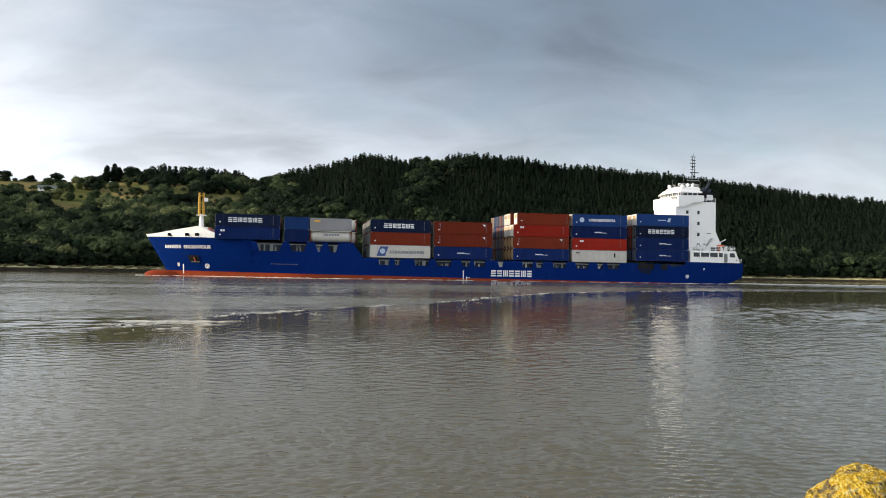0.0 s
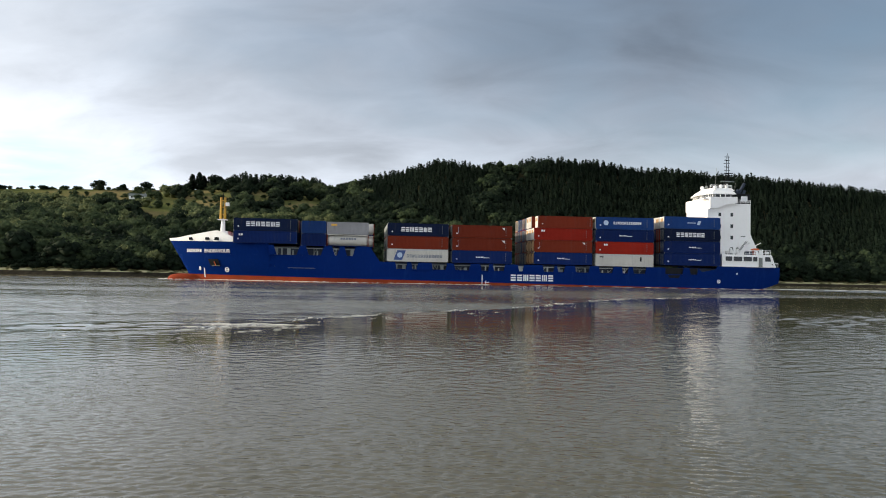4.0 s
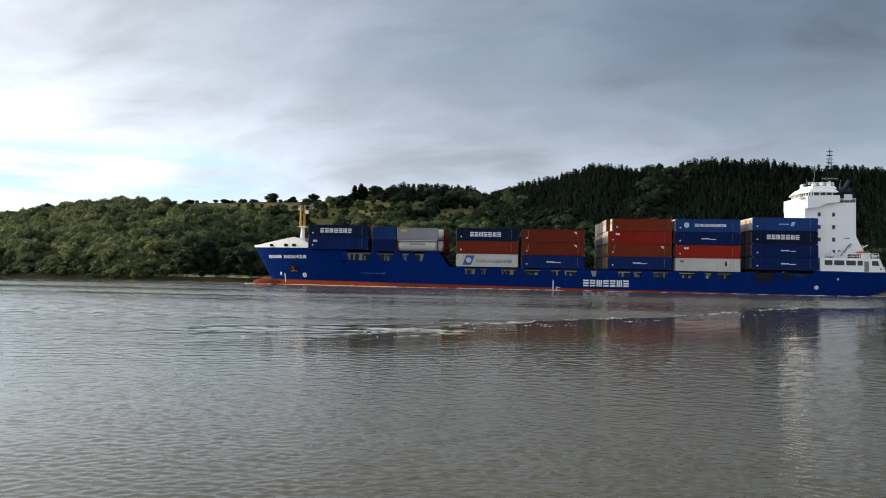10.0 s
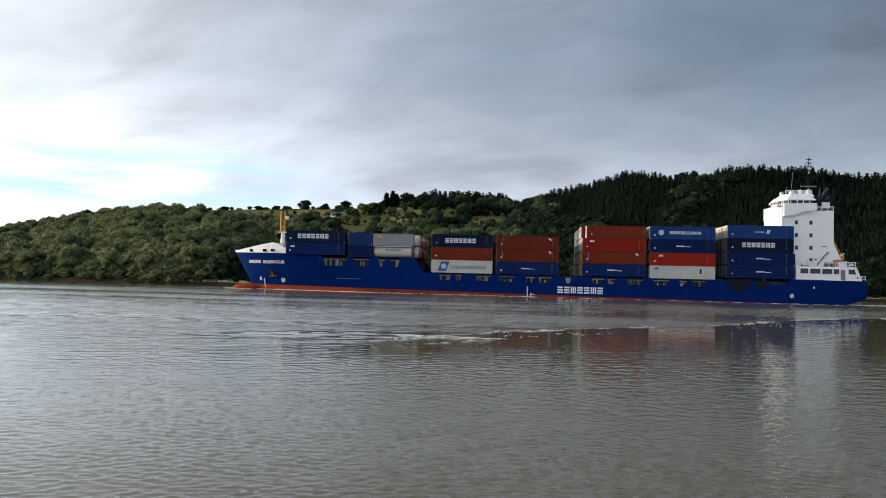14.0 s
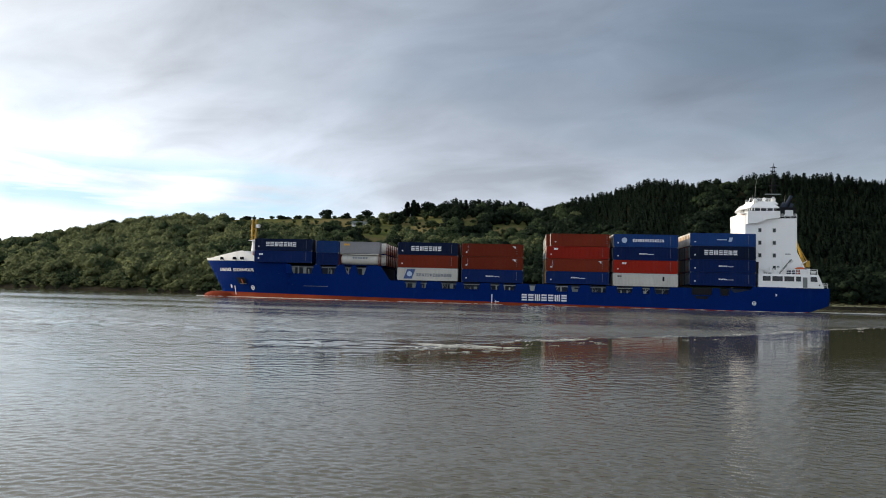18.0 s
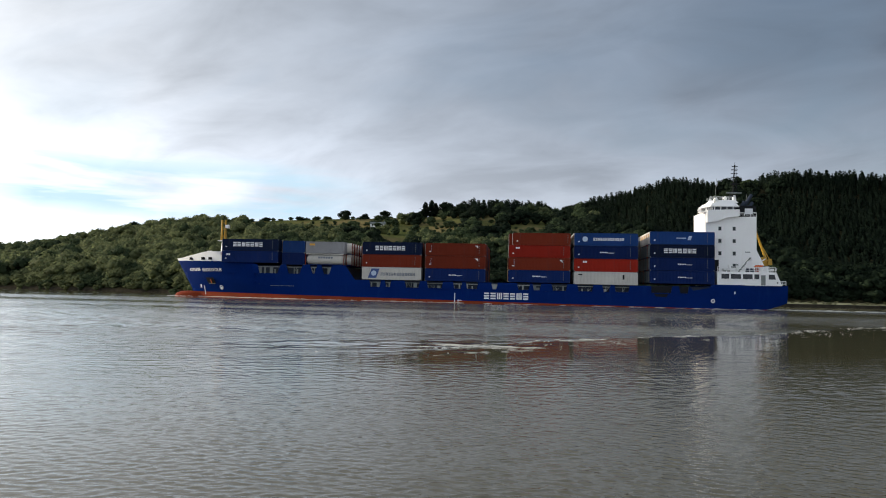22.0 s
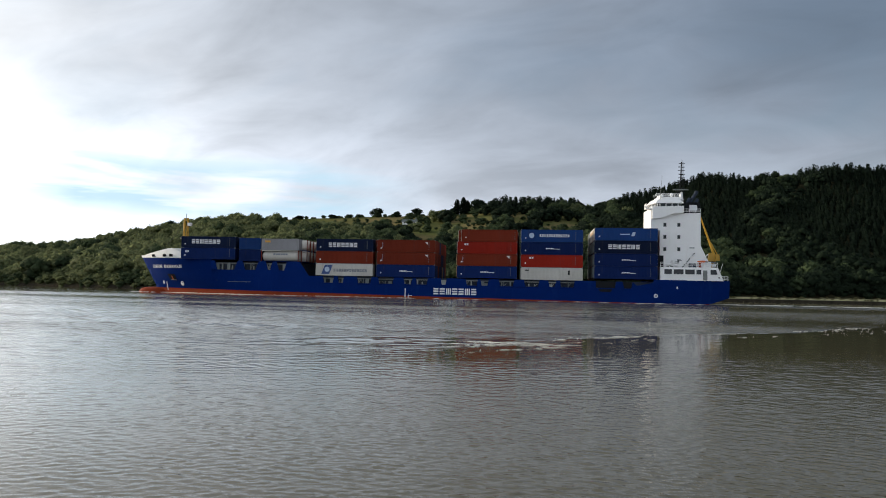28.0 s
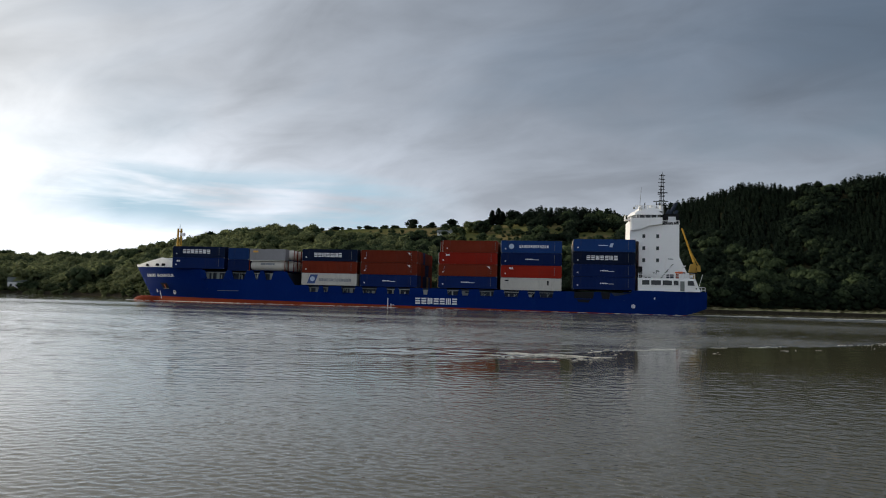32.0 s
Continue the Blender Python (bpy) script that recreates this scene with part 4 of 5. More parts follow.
for x, y, z, r in ((58.6, 6.2, 24.5, 0.55), (61.3, 8.5, 25.3, 0.45), (59.4, 14.5, 25.4, 0.5)):
    dome = part("radome", ball(bmesh.new(), (x, y, z + r * 0.4), r), M_WHITE, ship, "white satellite dome", True)
    part("pedestal", tube(bmesh.new(), (x, y, 23.6), (x, y, z), 0.16), M_WHITE, dome)
for x, y, zt in ((58.2, 5.6, 29.6), (60.3, 15.2, 27.4), (66.8, 12.5, 27.0)):
    part("whip_aerial", tube(bmesh.new(), (x, y, 23.4), (x + 0.5, y, zt), 0.06, 0.03, 5), M_GREY, ship)
# tower windows, doors and ladders on the port side
for k, z in enumerate((18.1, 15.3, 12.5, 9.75)):
    for x in (59.25, 62.35):
        if k == 3 and x < 60:
            continue
        win = part("tower_window", box(bmesh.new(), (x - 0.34, SY0 - 0.05, z - 0.45), (x + 0.34, SY0 + 0.02, z + 0.45)), M_GREY, ship)
        part("pane", box(bmesh.new(), (x - 0.25, SY0 - 0.07, z - 0.36), (x + 0.25, SY0 - 0.045, z + 0.36)), M_GLASS, win, "dark window pane")
part("vent", box(bmesh.new(), (64.7, SY0 - 0.12, 12.75), (65.8, SY0, 12.95)), M_GREY, ship)
part("side_recess", box(bmesh.new(), (57.7, SY0 - 0.4, 8.3), (58.9, SY0 + 0.02, 11.0)), M_DARK, ship, "dark doorway recess")
for k, (a, b) in enumerate(((58.4, 60.0), (60.4, 62.5), (62.9, 64.9), (65.3, 66.3), (68.3, 69.5))):
    win = part("house_window", prism(bmesh.new(), [(a, 6.7), (b + (0.25 if k == 4 else 0), 6.7), (b, 7.75), (a, 7.75)], 0.26, 0.36), M_GLASS, ship, "dark deckhouse window")
    part("frame", box(bmesh.new(), (a - 0.08, 0.24, 7.75), (b + 0.08, 0.36, 7.85)), M_WHITE, win)
    part("frame", box(bmesh.new(), (a - 0.08, 0.24, 6.6), (b + 0.08, 0.36, 6.7)), M_WHITE, win)
part("house_door", box(bmesh.new(), (66.7, 0.25, 5.4), (67.6, 0.36, 7.6)), M_GREY, ship, "grey weathertight door")
part("porthole", tube(bmesh.new(), (70.1, 0.22, 6.0), (70.1, 0.4, 6.0), 0.16), M_DARK, ship)


def railing(x0, x1, y, z, high=1.05, gap=1.4):
    """Guard rail along the ship: posts and three wires."""
    rail = part("guard_rail", tube(bmesh.new(), (x0, y, z + high), (x1, y, z + high), 0.06, n=5), M_WHITE, ship, "white guard rail")
    for f in (0.35, 0.68):
        part("wire", tube(bmesh.new(), (x0, y, z + high * f), (x1, y, z + high * f), 0.04, n=4), M_WHITE, rail)
    n = max(1, round((x1 - x0) / gap))
    for k in range(n + 1):
        x = x0 + (x1 - x0) * k / n
        part("post", tube(bmesh.new(), (x, y, z), (x, y, z + high), 0.055, n=5), M_WHITE, rail)


railing(57.6, 69.8, 0.5, 8.25)
railing(57.6, 69.8, BEAM - 0.5, 8.25)
railing(57.4, 63.0, 6.3, 24.75, 0.7)
railing(63.4, 67.2, 5.1, 20.9, 0.9)
# rescue boat under its davit, and the sloping ladder beside the tower
bm = ball(bmesh.new(), (0, 0, 0), 0.5, 0.6)
bmesh.ops.scale(bm, vec=(2.4, 1.0, 1.0), verts=bm.verts)
bmesh.ops.translate(bm, vec=(67.0, 2.4, 9.6), verts=bm.verts)
boat = part("rescue_boat", bm, M_ORANGE, ship, "small orange rescue boat", True)
for x in (64.4, 67.2):
    dav = part("davit", tube(bmesh.new(), (x, 3.2, 8.3), (x + 0.3, 3.2, 10.6), 0.16, n=6), M_WHITE, ship, "white boat davit")
    part("davit_arm", tube(bmesh.new(), (x + 0.3, 3.2, 10.6), (x + 0.8, 1.7, 11.2), 0.12, n=6), M_WHITE, dav)
ladder = part("sloping_ladder", tube(bmesh.new(), (62.9, 3.6, 8.3), (65.6, 3.6, 11.6), 0.09, n=6), M_GREY, ship, "grey sloping ladder")
part("stringer", tube(bmesh.new(), (62.9, 4.3, 8.3), (65.6, 4.3, 11.6), 0.09, n=6), M_GREY, ladder)
for k in range(9):
    part("tread", box(bmesh.new(), (63.05 + k * 0.3, 3.6, 8.5 + k * 0.366), (63.3 + k * 0.3, 4.3, 8.55 + k * 0.366)), M_GREY, ladder)
part("ventilator", tube(bmesh.new(), (60.6, 2.2, 8.25), (60.6, 2.2, 9.8), 0.35, 0.35, 10), M_WHITE, ship)
part("ventilator", tube(bmesh.new(), (68.6, 2.6, 8.25), (68.6, 2.6, 9.6), 0.4, 0.4, 10), M_WHITE, ship)
# gear on the poop house and round the stern
for x in (59.2, 60.1, 69.2):
    raft = part("life_raft", tube(bmesh.new(), (x - 0.35, 1.1, 8.75), (x + 0.35, 1.1, 8.75), 0.32, n=12), M_WHITE, ship, "white life raft canister", True)
    part("cradle", box(bmesh.new(), (x - 0.3, 0.8, 8.25), (x + 0.3, 1.4, 8.5)), M_GREY, raft)
for x, y, r, h in ((62.0, 1.6, 0.25, 1.5), (67.6, 1.3, 0.22, 1.2), (61.2, 2.8, 0.4, 1.1)):
    vent = part("mushroom_vent", tube(bmesh.new(), (x, y, 8.25), (x, y, 8.25 + h), r, n=10), M_WHITE, ship, "white mushroom vent", True)
    part("cowl", tube(bmesh.new(), (x, y, 8.2 + h), (x, y, 8.5 + h), r * 1.6, r * 0.7, 12), M_GREY, vent)
part("deck_locker", box(bmesh.new(), (63.9, 1.0, 8.25), (65.4, 2.0, 9.15), 0.05), M_COAMING, ship, "dark deck locker")
part("fire_box", box(bmesh.new(), (65.9, 1.6, 8.25), (66.6, 2.2, 9.3), 0.04), M_BOOT, ship, "red fire-gear box")
railing(69.9, 72.3, 1.6, 5.35, 1.0, 0.8)
staff = part("ensign_staff", tube(bmesh.new(), (72.2, MID, 5.3), (73.4, MID, 9.6), 0.06, n=6), M_WHITE, ship, "white ensign staff")
part("bollard", tube(bmesh.new(), (71.4, 2.2, 5.3), (71.4, 2.2, 5.9), 0.22, n=10), M_DARK, ship)
platform = part("wing_platform", box(bmesh.new(), (54.9, 4.6, 21.75), (56.4, 7.2, 21.95)), M_WHITE, ship, "white lookout platform ahead of the wing")
for x, y in ((55.0, 4.7), (55.0, 5.9), (55.0, 7.1), (56.2, 4.7)):
    part("stanchion", tube(bmesh.new(), (x, y, 21.95), (x, y, 22.95), 0.05, n=5), M_WHITE, platform)
part("top_rail", tube(bmesh.new(), (55.0, 4.7, 22.95), (55.0, 7.1, 22.95), 0.06, n=5), M_WHITE, platform)
part("searchlight", tube(bmesh.new(), (57.6, 8.0, 25.0), (57.1, 8.0, 25.1), 0.22, 0.3, 10), M_GREY, ship, "grey searchlight", True)
for x, y, z in ((62.6, 9.2, 24.9), (60.2, 12.6, 24.9), (64.9, 12.0, 23.7)):
    part("aerial_post", tube(bmesh.new(), (x, y, z), (x, y, z + 1.9), 0.08, n=6), M_DARK, ship)
# stores crane aft
crane = part("stores_crane", tube(bmesh.new(), (72.0, 16.6, 5.3), (72.0, 16.6, 10.6), 0.95, 0.8, 14), M_YELLOW, ship, "yellow stores crane", True)
part("crane_house", box(bmesh.new(), (71.2, 15.8, 10.2), (73.1, 17.3, 12.4), 0.4), M_YELLOW, crane)
part("crane_cab", box(bmesh.new(), (72.9, 15.0, 10.5), (73.8, 15.8, 12.0), 0.1), M_YELLOW, crane)
part("slewing_ring", tube(bmesh.new(), (72.0, 16.6, 9.9), (72.0, 16.6, 10.3), 1.35, n=16), M_DARK, crane)
part("jib", tube(bmesh.new(), (73.0, 16.6, 11.4), (69.6, 16.6, 21.2), 0.34, 0.18, 6), M_YELLOW, crane, "yellow luffing jib")
part("jib_cylinder", tube(bmesh.new(), (73.8, 16.6, 11.6), (72.0, 16.6, 15.0), 0.12, 0.10, 6), M_YELLOW, crane)
part("hoist_wire", tube(bmesh.new(), (69.6, 16.6, 21.1), (72.6, 16.6, 12.0), 0.03, n=4), M_DARK, crane)

# markings on the hull
def on_side(x, z):
    return MID - half_breadth(x, z)


def plate(x0, x1, z0, z1, proud=0.04, lean=0.0):
    """A thin painted patch that follows the port side."""
    bm = bmesh.new()
    n = 3
    for s in range(n):
        a, b = x0 + (x1 - x0) * s / n, x0 + (x1 - x0) * (s + 1) / n
        v = [bm.verts.new((x + lean * q, on_side(x, z) - proud, z)) for x, z, q in ((a, z0, 0), (b, z0, 0), (b, z1, 1), (a, z1, 1))]
        bm.faces.new(v)
    r = bmesh.ops.extrude_face_region(bm, geom=bm.faces[:])
    bmesh.ops.translate(bm, vec=(0, proud, 0), verts=[e for e in r["geom"] if isinstance(e, bmesh.types.BMVert)])
    bmesh.ops.remove_doubles(bm, verts=bm.verts, dist=0.001)
    return bm


def wordmark(holder, x0, x1, z0, z1, blocks, place, material, name="brand_shape"):
    """A brand's word as plain shapes: stacked or upright bars for each sign."""
    wd = (x1 - x0) / blocks
    for k in range(blocks):
        a, b = x0 + wd * (k + 0.08), x0 + wd * (k + 0.88)
        hgt, th, m = (z1 - z0), (z1 - z0) * 0.24, (a + b) / 2
        up = (b - a) * 0.26
        bars = (((a, b, z0 + hgt * 0.38, z0 + hgt * 0.62), (a, b, z0, z0 + th), (a, b, z1 - th, z1)),
                ((a, a + up, z0, z1), (m - up / 2, m + up / 2, z0, z1), (b - up, b, z0, z1)))[(0, 0, 1, 0, 0, 1, 0)[k % 7]]
        for bar in bars:
            part(name, place(*bar), material, holder)


wordmark(hull, 6.5, 16.7, 1.05, 2.5, 7, plate, M_MARK)
wordmark(hull, -67.0, -63.2, 6.25, 6.95, 7, plate, M_MARK)


def lettering(text, holder, x0, x1, z0, material):
    """Raised letters along the port bow."""
    cu = bpy.data.curves.new("ship_name", "FONT")
    cu.body, cu.size, cu.extrude, cu.offset = text, 1.0, 0.02, 0.022
    tmp = new("ship_name", cu)
    bpy.context.view_layer.update()
    me = bpy.data.meshes.new_from_object(tmp.evaluated_get(bpy.context.evaluated_depsgraph_get()))
    bpy.data.objects.remove(tmp)
    xs = [v.co.x for v in me.vertices]
    s = (x1 - x0) / (max(xs) - min(xs))
    lo = min(xs)
    for v in me.vertices:
        x, z = x0 + (v.co.x - lo) * s, z0 + v.co.y * s * 1.0
        v.co = (x, on_side(x, z) - 0.06 - v.co.z, z)
    me.materials.clear()
    me.materials.append(material)
    ob = new("ship_name", me)
    ob.parent = holder
    return ob


lettering("ENDEAVOUR", hull, -62.5, -56.4, 6.2, M_MARK)


def ring_mark(x, z, r):
    bm = bmesh.new()
    n = 14
    rings = [[bm.verts.new((x + q * math.cos(k * math.tau / n), on_side(x + q * math.cos(k * math.tau / n), z + q * math.sin(k * math.tau / n)) - 0.07, z + q * math.sin(k * math.tau / n))) for k in range(n)] for q in (r, r * 0.62)]
    for k in range(n):
        bm.faces.new((rings[0][k], rings[0][(k + 1) % n], rings[1][(k + 1) % n], rings[1][k]))
    for dx, dz in ((1, 0), (0, 1)):
        v = [bm.verts.new((x + a * r * (0.7 if dx else 0.12), on_side(x + a * r * (0.7 if dx else 0.12), z) - 0.08, z + b * r * (0.7 if dz else 0.12))) for a, b in ((-1, -1), (1, -1), (1, 1), (-1, 1))]
        bm.faces.new(v)
    return bm


part("thruster_mark", ring_mark(-57.4, 2.35, 0.55), M_MARK, hull, "white thruster warning ring")
part("thruster_mark", ring_mark(56.5, 1.75, 0.45), M_MARK, hull, "white thruster warning ring")
part("bulb_mark", plate(-64.2, -63.7, 2.2, 3.0), M_MARK, hull, "white bulb warning mark")
part("draught_scale", plate(-63.0, -62.75, 0.6, 2.7), M_MARK, hull, "white draught scale")
part("draught_scale", plate(-0.1, 0.1, 0.2, 2.3), M_MARK, hull, "white draught scale")
part("load_line_mark", plate(0.6, 1.6, 0.55, 0.7), M_MARK, hull)
part("load_line_mark", plate(0.7, 0.85, 0.2, 0.95), M_MARK, hull)
part("waterline_dash", plate(-43.5, -37.5, 3.0, 3.09, 0.08), M_GREY, hull, "thin pale dash on the blue side")
part("fender_strake", plate(-24.0, 57.0, 3.05, 3.2, 0.10), M_HULL, hull)
part("sheer_strake", plate(-57.0, -47.8, 5.75, 5.9, 0.10), M_HULL, hull)
part("quarter_mark", plate(61.0, 61.3, 3.4, 3.9), M_MARK, hull)
pocket = part("anchor_pocket", plate(-61.3, -58.9, 3.2, 4.7, 0.06, -0.5), M_DARK, hull, "dark anchor pocket")
anchor = part("anchor", tube(bmesh.new(), (-60.3, on_side(-60.3, 4.2) - 0.35, 4.2), (-60.0, on_side(-60.0, 3.2) - 0.4, 3.3), 0.11), M_ORANGE, hull, "rusty orange stowed anchor")
part("anchor_fluke", plate(-60.9, -59.1, 3.15, 3.35, 0.3), M_GREY, anchor)

# bow wave and wake, which travel with the ship
def froth(name, spots, label, rise=0.02, seed=2):
    """Foam: small uneven flakes just above the water. Each spot is x, y, length, width, turn."""
    g = np.random.default_rng(seed)
    vs, fs = [], []
    for x, y, a, b, turn in spots:
        o, n = len(vs), 7
        c, s = math.cos(turn), math.sin(turn)
        ring = []
        for k in range(n):
            q = 0.65 + 0.5 * g.random()
            u, v = a * q * math.cos(k * math.tau / n), b * q * math.sin(k * math.tau / n)
            ring.append((x + c * u - s * v, y + s * u + c * v, 0.012))
        vs += ring + [(x, y, 0.015 + rise * g.random())]
        fs += [(o + k, o + (k + 1) % n, o + n) for k in range(n)]
    return tagged(new(name, raw_mesh(name, vs, fs, M_FOAM)), label, "foam", kind="stuff")


g = random.Random(8)
spots = []
for k in range(620):
    x = g.uniform(-67, 66)
    thin = 1.0 if x < -50 else (0.5 if x < 0 else 0.10)
    if g.random() > thin:
        continue
    spots.append((x, on_side(x, 0.2) - 0.1 - g.uniform(0.0, 0.7) ** 1.5, g.uniform(0.4, 2.2), g.uniform(0.05, 0.16), 0.0))
for k in range(60):
    spots.append((g.uniform(-73.5, -66), MID + g.uniform(-2.6, 2.6), g.uniform(0.2, 0.8), g.uniform(0.1, 0.25), 0.3))
AFLOAT.append((froth("bow_wave_foam", spots, "thin white foam along the ship's waterline", 0.16), Matrix()))
spots = [(g.uniform(70, 132), MID + g.uniform(-9, 9), g.uniform(0.4, 2.2), g.uniform(0.1, 0.3), g.uniform(-0.1, 0.1)) for k in range(260)]
AFLOAT.append((froth("stern_wake_foam", spots, "thin foam in the wake astern of the ship", 0.1), Matrix()))
for k, (y0, y1, hgt) in enumerate(((-3.0, -22.0, 0.3), (-9.0, -34.0, 0.26), (-16.0, -46.0, 0.2))):
    bm = bmesh.new()
    rows = []
    for i in range(25):
        f = i / 24
        x, y = 62 + f * 150, y0 + (y1 - y0) * f
        rise = hgt * math.sin(math.pi * f) ** 0.6
        rows.append([bm.verts.new((x, y + q * 1.6, -0.03 + rise * (1 - q * q) ** 1.5)) for q in (-1, -0.6, -0.2, 0.2, 0.6, 1)])
    for a, b in zip(rows, rows[1:]):
        for j in range(5):
            bm.faces.new((a[j], b[j], b[j + 1], a[j + 1]))
    AFLOAT.append((tagged(new("wake_wave", finish("wake_wave", bm, M_WATER, True)), "smooth grey wake wave spreading astern of the ship", "wake wave", "wake waves"), Matrix()))


# ---- containers ----
PAINT = {"navy": (0.004, 0.017, 0.090), "deep_navy": (0.005, 0.012, 0.039), "blue": (0.011, 0.042, 0.155), "rust": (0.150, 0.023, 0.010), "red": (0.28, 0.019, 0.010),
         "white": (0.56, 0.54, 0.49), "grey": (0.27, 0.27, 0.28), "tan": (0.40, 0.26, 0.14)}
M_BOX = {k: surface("container_" + k, c, 0.5, grain=0.9, vary=0.14, stain=tuple(v * 0.45 + 0.03 for v in c), stain_amount=0.55, per="object", spec=0.06) for k, c in PAINT.items()}
BOX_LABEL = {"navy": "navy blue corrugated steel shipping container", "deep_navy": "dark navy corrugated steel shipping container",
             "blue": "mid-blue corrugated shipping container", "rust": "rust-brown corrugated shipping container", "red": "bright red corrugated shipping container",
             "white": "off-white corrugated shipping container", "grey": "grey corrugated shipping container", "tan": "tan corrugated shipping container"}
BOX_MESH = {}
WIDE = 2.5


def shared(kind, make, *what):
    """One mesh for all alike pieces."""
    if (kind, *what) not in BOX_MESH:
        BOX_MESH[kind, *what] = make(*what)
    return BOX_MESH[kind, *what]


def box_mesh(length, height, paint):
    """Walls folded into corrugations between rails and corner posts."""
    bm = bmesh.new()
    rail, flat = 0.16, 0.004
    n = int((length - 0.5) / 0.30)
    step = (length - 0.5) / n
    st = [(0.0, flat), (0.22, flat), (0.23, 0.02)]
    for k in range(n):
        a = 0.25 + step * k
        st += [(a + step * 0.1, 0.02), (a + step * 0.35, 0.02), (a + step * 0.5, 0.052), (a + step * 0.85, 0.052)]
    st += [(length - 0.23, 0.02), (length - 0.22, flat), (length, flat)]
    rings = []
    for x, d in st:
        loop = ((0, 0), (0, rail), (d, rail), (d, height - rail), (0, height - rail), (0, height), (WIDE, height), (WIDE, height - rail),
                (WIDE - d, height - rail), (WIDE - d, rail), (WIDE, rail), (WIDE, 0))
        rings.append([bm.verts.new((x, y, z)) for y, z in loop])
    for a, b in zip(rings, rings[1:]):
        for k in range(12):
            bm.faces.new((a[k], b[k], b[(k + 1) % 12], a[(k + 1) % 12]))
    bm.faces.new(rings[0])
    bm.faces.new(rings[-1][::-1])
    return finish("container_body", bm, M_BOX[paint])


def door_mesh(height, paint):
    bm = bmesh.new()
    box(bm, (-0.05, 0.0, 0.0), (0.0, 1.08, height - 0.36), 0.012)
    return finish("container_door", bm, M_BOX[paint])


def rod_mesh(height):
    return finish("lock_rod", tube(bmesh.new(), (0, 0, 0), (0, 0, height - 0.3), 0.045, n=6), M_GREY)


def casting_mesh():
    return finish("corner_casting", box(bmesh.new(), (0, 0, 0), (0.18, 0.17, 0.13)), M_GREY)


def container(x, row, z, length, height, paint, label="", doors=True):
    ob = tagged(new("shipping_container"), label or BOX_LABEL[paint] + " stacked aboard the ship", "container", "containers on the ship")
    part("body", shared("body", box_mesh, length, height, paint), None, ob)
    if doors:
        for y in (0.15, 1.27):
            door = part("door", shared("door", door_mesh, height, paint), None, ob, at=pose(-0.003, y, 0.18))
            for q in (0.3, 0.8):
                part("lock_rod", shared("rod", rod_mesh, height), None, door, at=pose(-0.10, q, -0.03))
    if row == 0:
        for cx in (-0.02, length - 0.16):
            for cy in (-0.02, WIDE - 0.15):
                for cz in (0.0, height - 0.13):
                    part("corner_casting", shared("casting", casting_mesh), None, ob, at=pose(cx, cy, cz))
    AFLOAT.append((ob, pose(x, 0.35 + row * 2.6 - 0.3, z)))
    return ob


BAYS = [(-55.3, 13.72, 8.35, 2.76, ("navy", "deep_navy")), (-21.55, 13.72, 4.95, 2.9, ("white", "rust", "deep_navy")),
        (-6.9, 13.72, 4.9, 2.9, ("navy", "rust", "rust")), (12.0, 13.72, 5.0, 2.8, ("navy", "rust", "red", "rust")),
        (26.6, 13.9, 4.85, 2.87, ("white", "red", "navy", "blue")), (43.1, 13.8, 5.4, 2.87, ("navy", "navy", "deep_navy", "blue"))]
NOTES = {(0, 1): "dark navy shipping container with a white brand mark", (1, 2): "dark navy shipping container with a white brand mark", (1, 0): "off-white container with a blue emblem and grey brand mark",
         (4, 3): "mid-blue container with a pale emblem and brand mark", (5, 2): "dark navy shipping container with a white brand mark", (4, 0): "plain off-white insulated container above the hatch"}
mix = random.Random(3)
PORT_ROW, STACK = {}, {}
for b, (x, length, z, height, tiers) in enumerate(BAYS):
    for row in range(8):
        for k, paint in enumerate(tiers):
            shade = paint if row == 0 else mix.choice(["navy", "rust", "tan", "blue", "rust", "navy", "rust", "red"])
            shift = 0.9 if (b, k, row) == (3, 3, 0) else 0.0
            ob = container(x + shift, row, z + k * height, length - shift, height - 0.07, shade, NOTES.get((b, k), "") if row == 0 else "", doors=not (b == 0 and row > 2) and not (b == 3 and row < 3) and not (b in (4, 5) and k == 3 and row < 5))
            STACK[b, k, row] = ob
            if row == 0:
                PORT_ROW[b, k] = ob
# short bay: blue boxes, then a grey box among tanks
def barrel_mesh():
    """A tank with dished ends."""
    bm = bmesh.new()
    rings = []
    for x, r in ((0.1, 0.5), (0.22, 0.9), (0.5, 1.14), (0.7, 1.2), (8.5, 1.2), (8.7, 1.14), (8.98, 0.9), (9.1, 0.5)):
        rings.append([bm.verts.new((x, 1.25 + r * math.cos(k * math.tau / 24), 1.3 + r * math.sin(k * math.tau / 24))) for k in range(24)])
    for p, q in zip(rings, rings[1:]):
        for k in range(24):
            bm.faces.new((p[k], p[(k + 1) % 24], q[(k + 1) % 24], q[k]))
    bm.faces.new(rings[0][::-1])
    bm.faces.new(rings[-1])
    return finish("barrel", bm, M_BOX["white"], True)


def post_mesh():
    return finish("post", box(bmesh.new(), (0, 0, 0), (0.15, 0.15, 2.6)), M_BOX["rust"])


def rail_mesh(high):
    return finish("rail", box(bmesh.new(), (0, 0, 0), (8.9, 0.15, 0.15)), M_BOX["white" if high else "navy"])


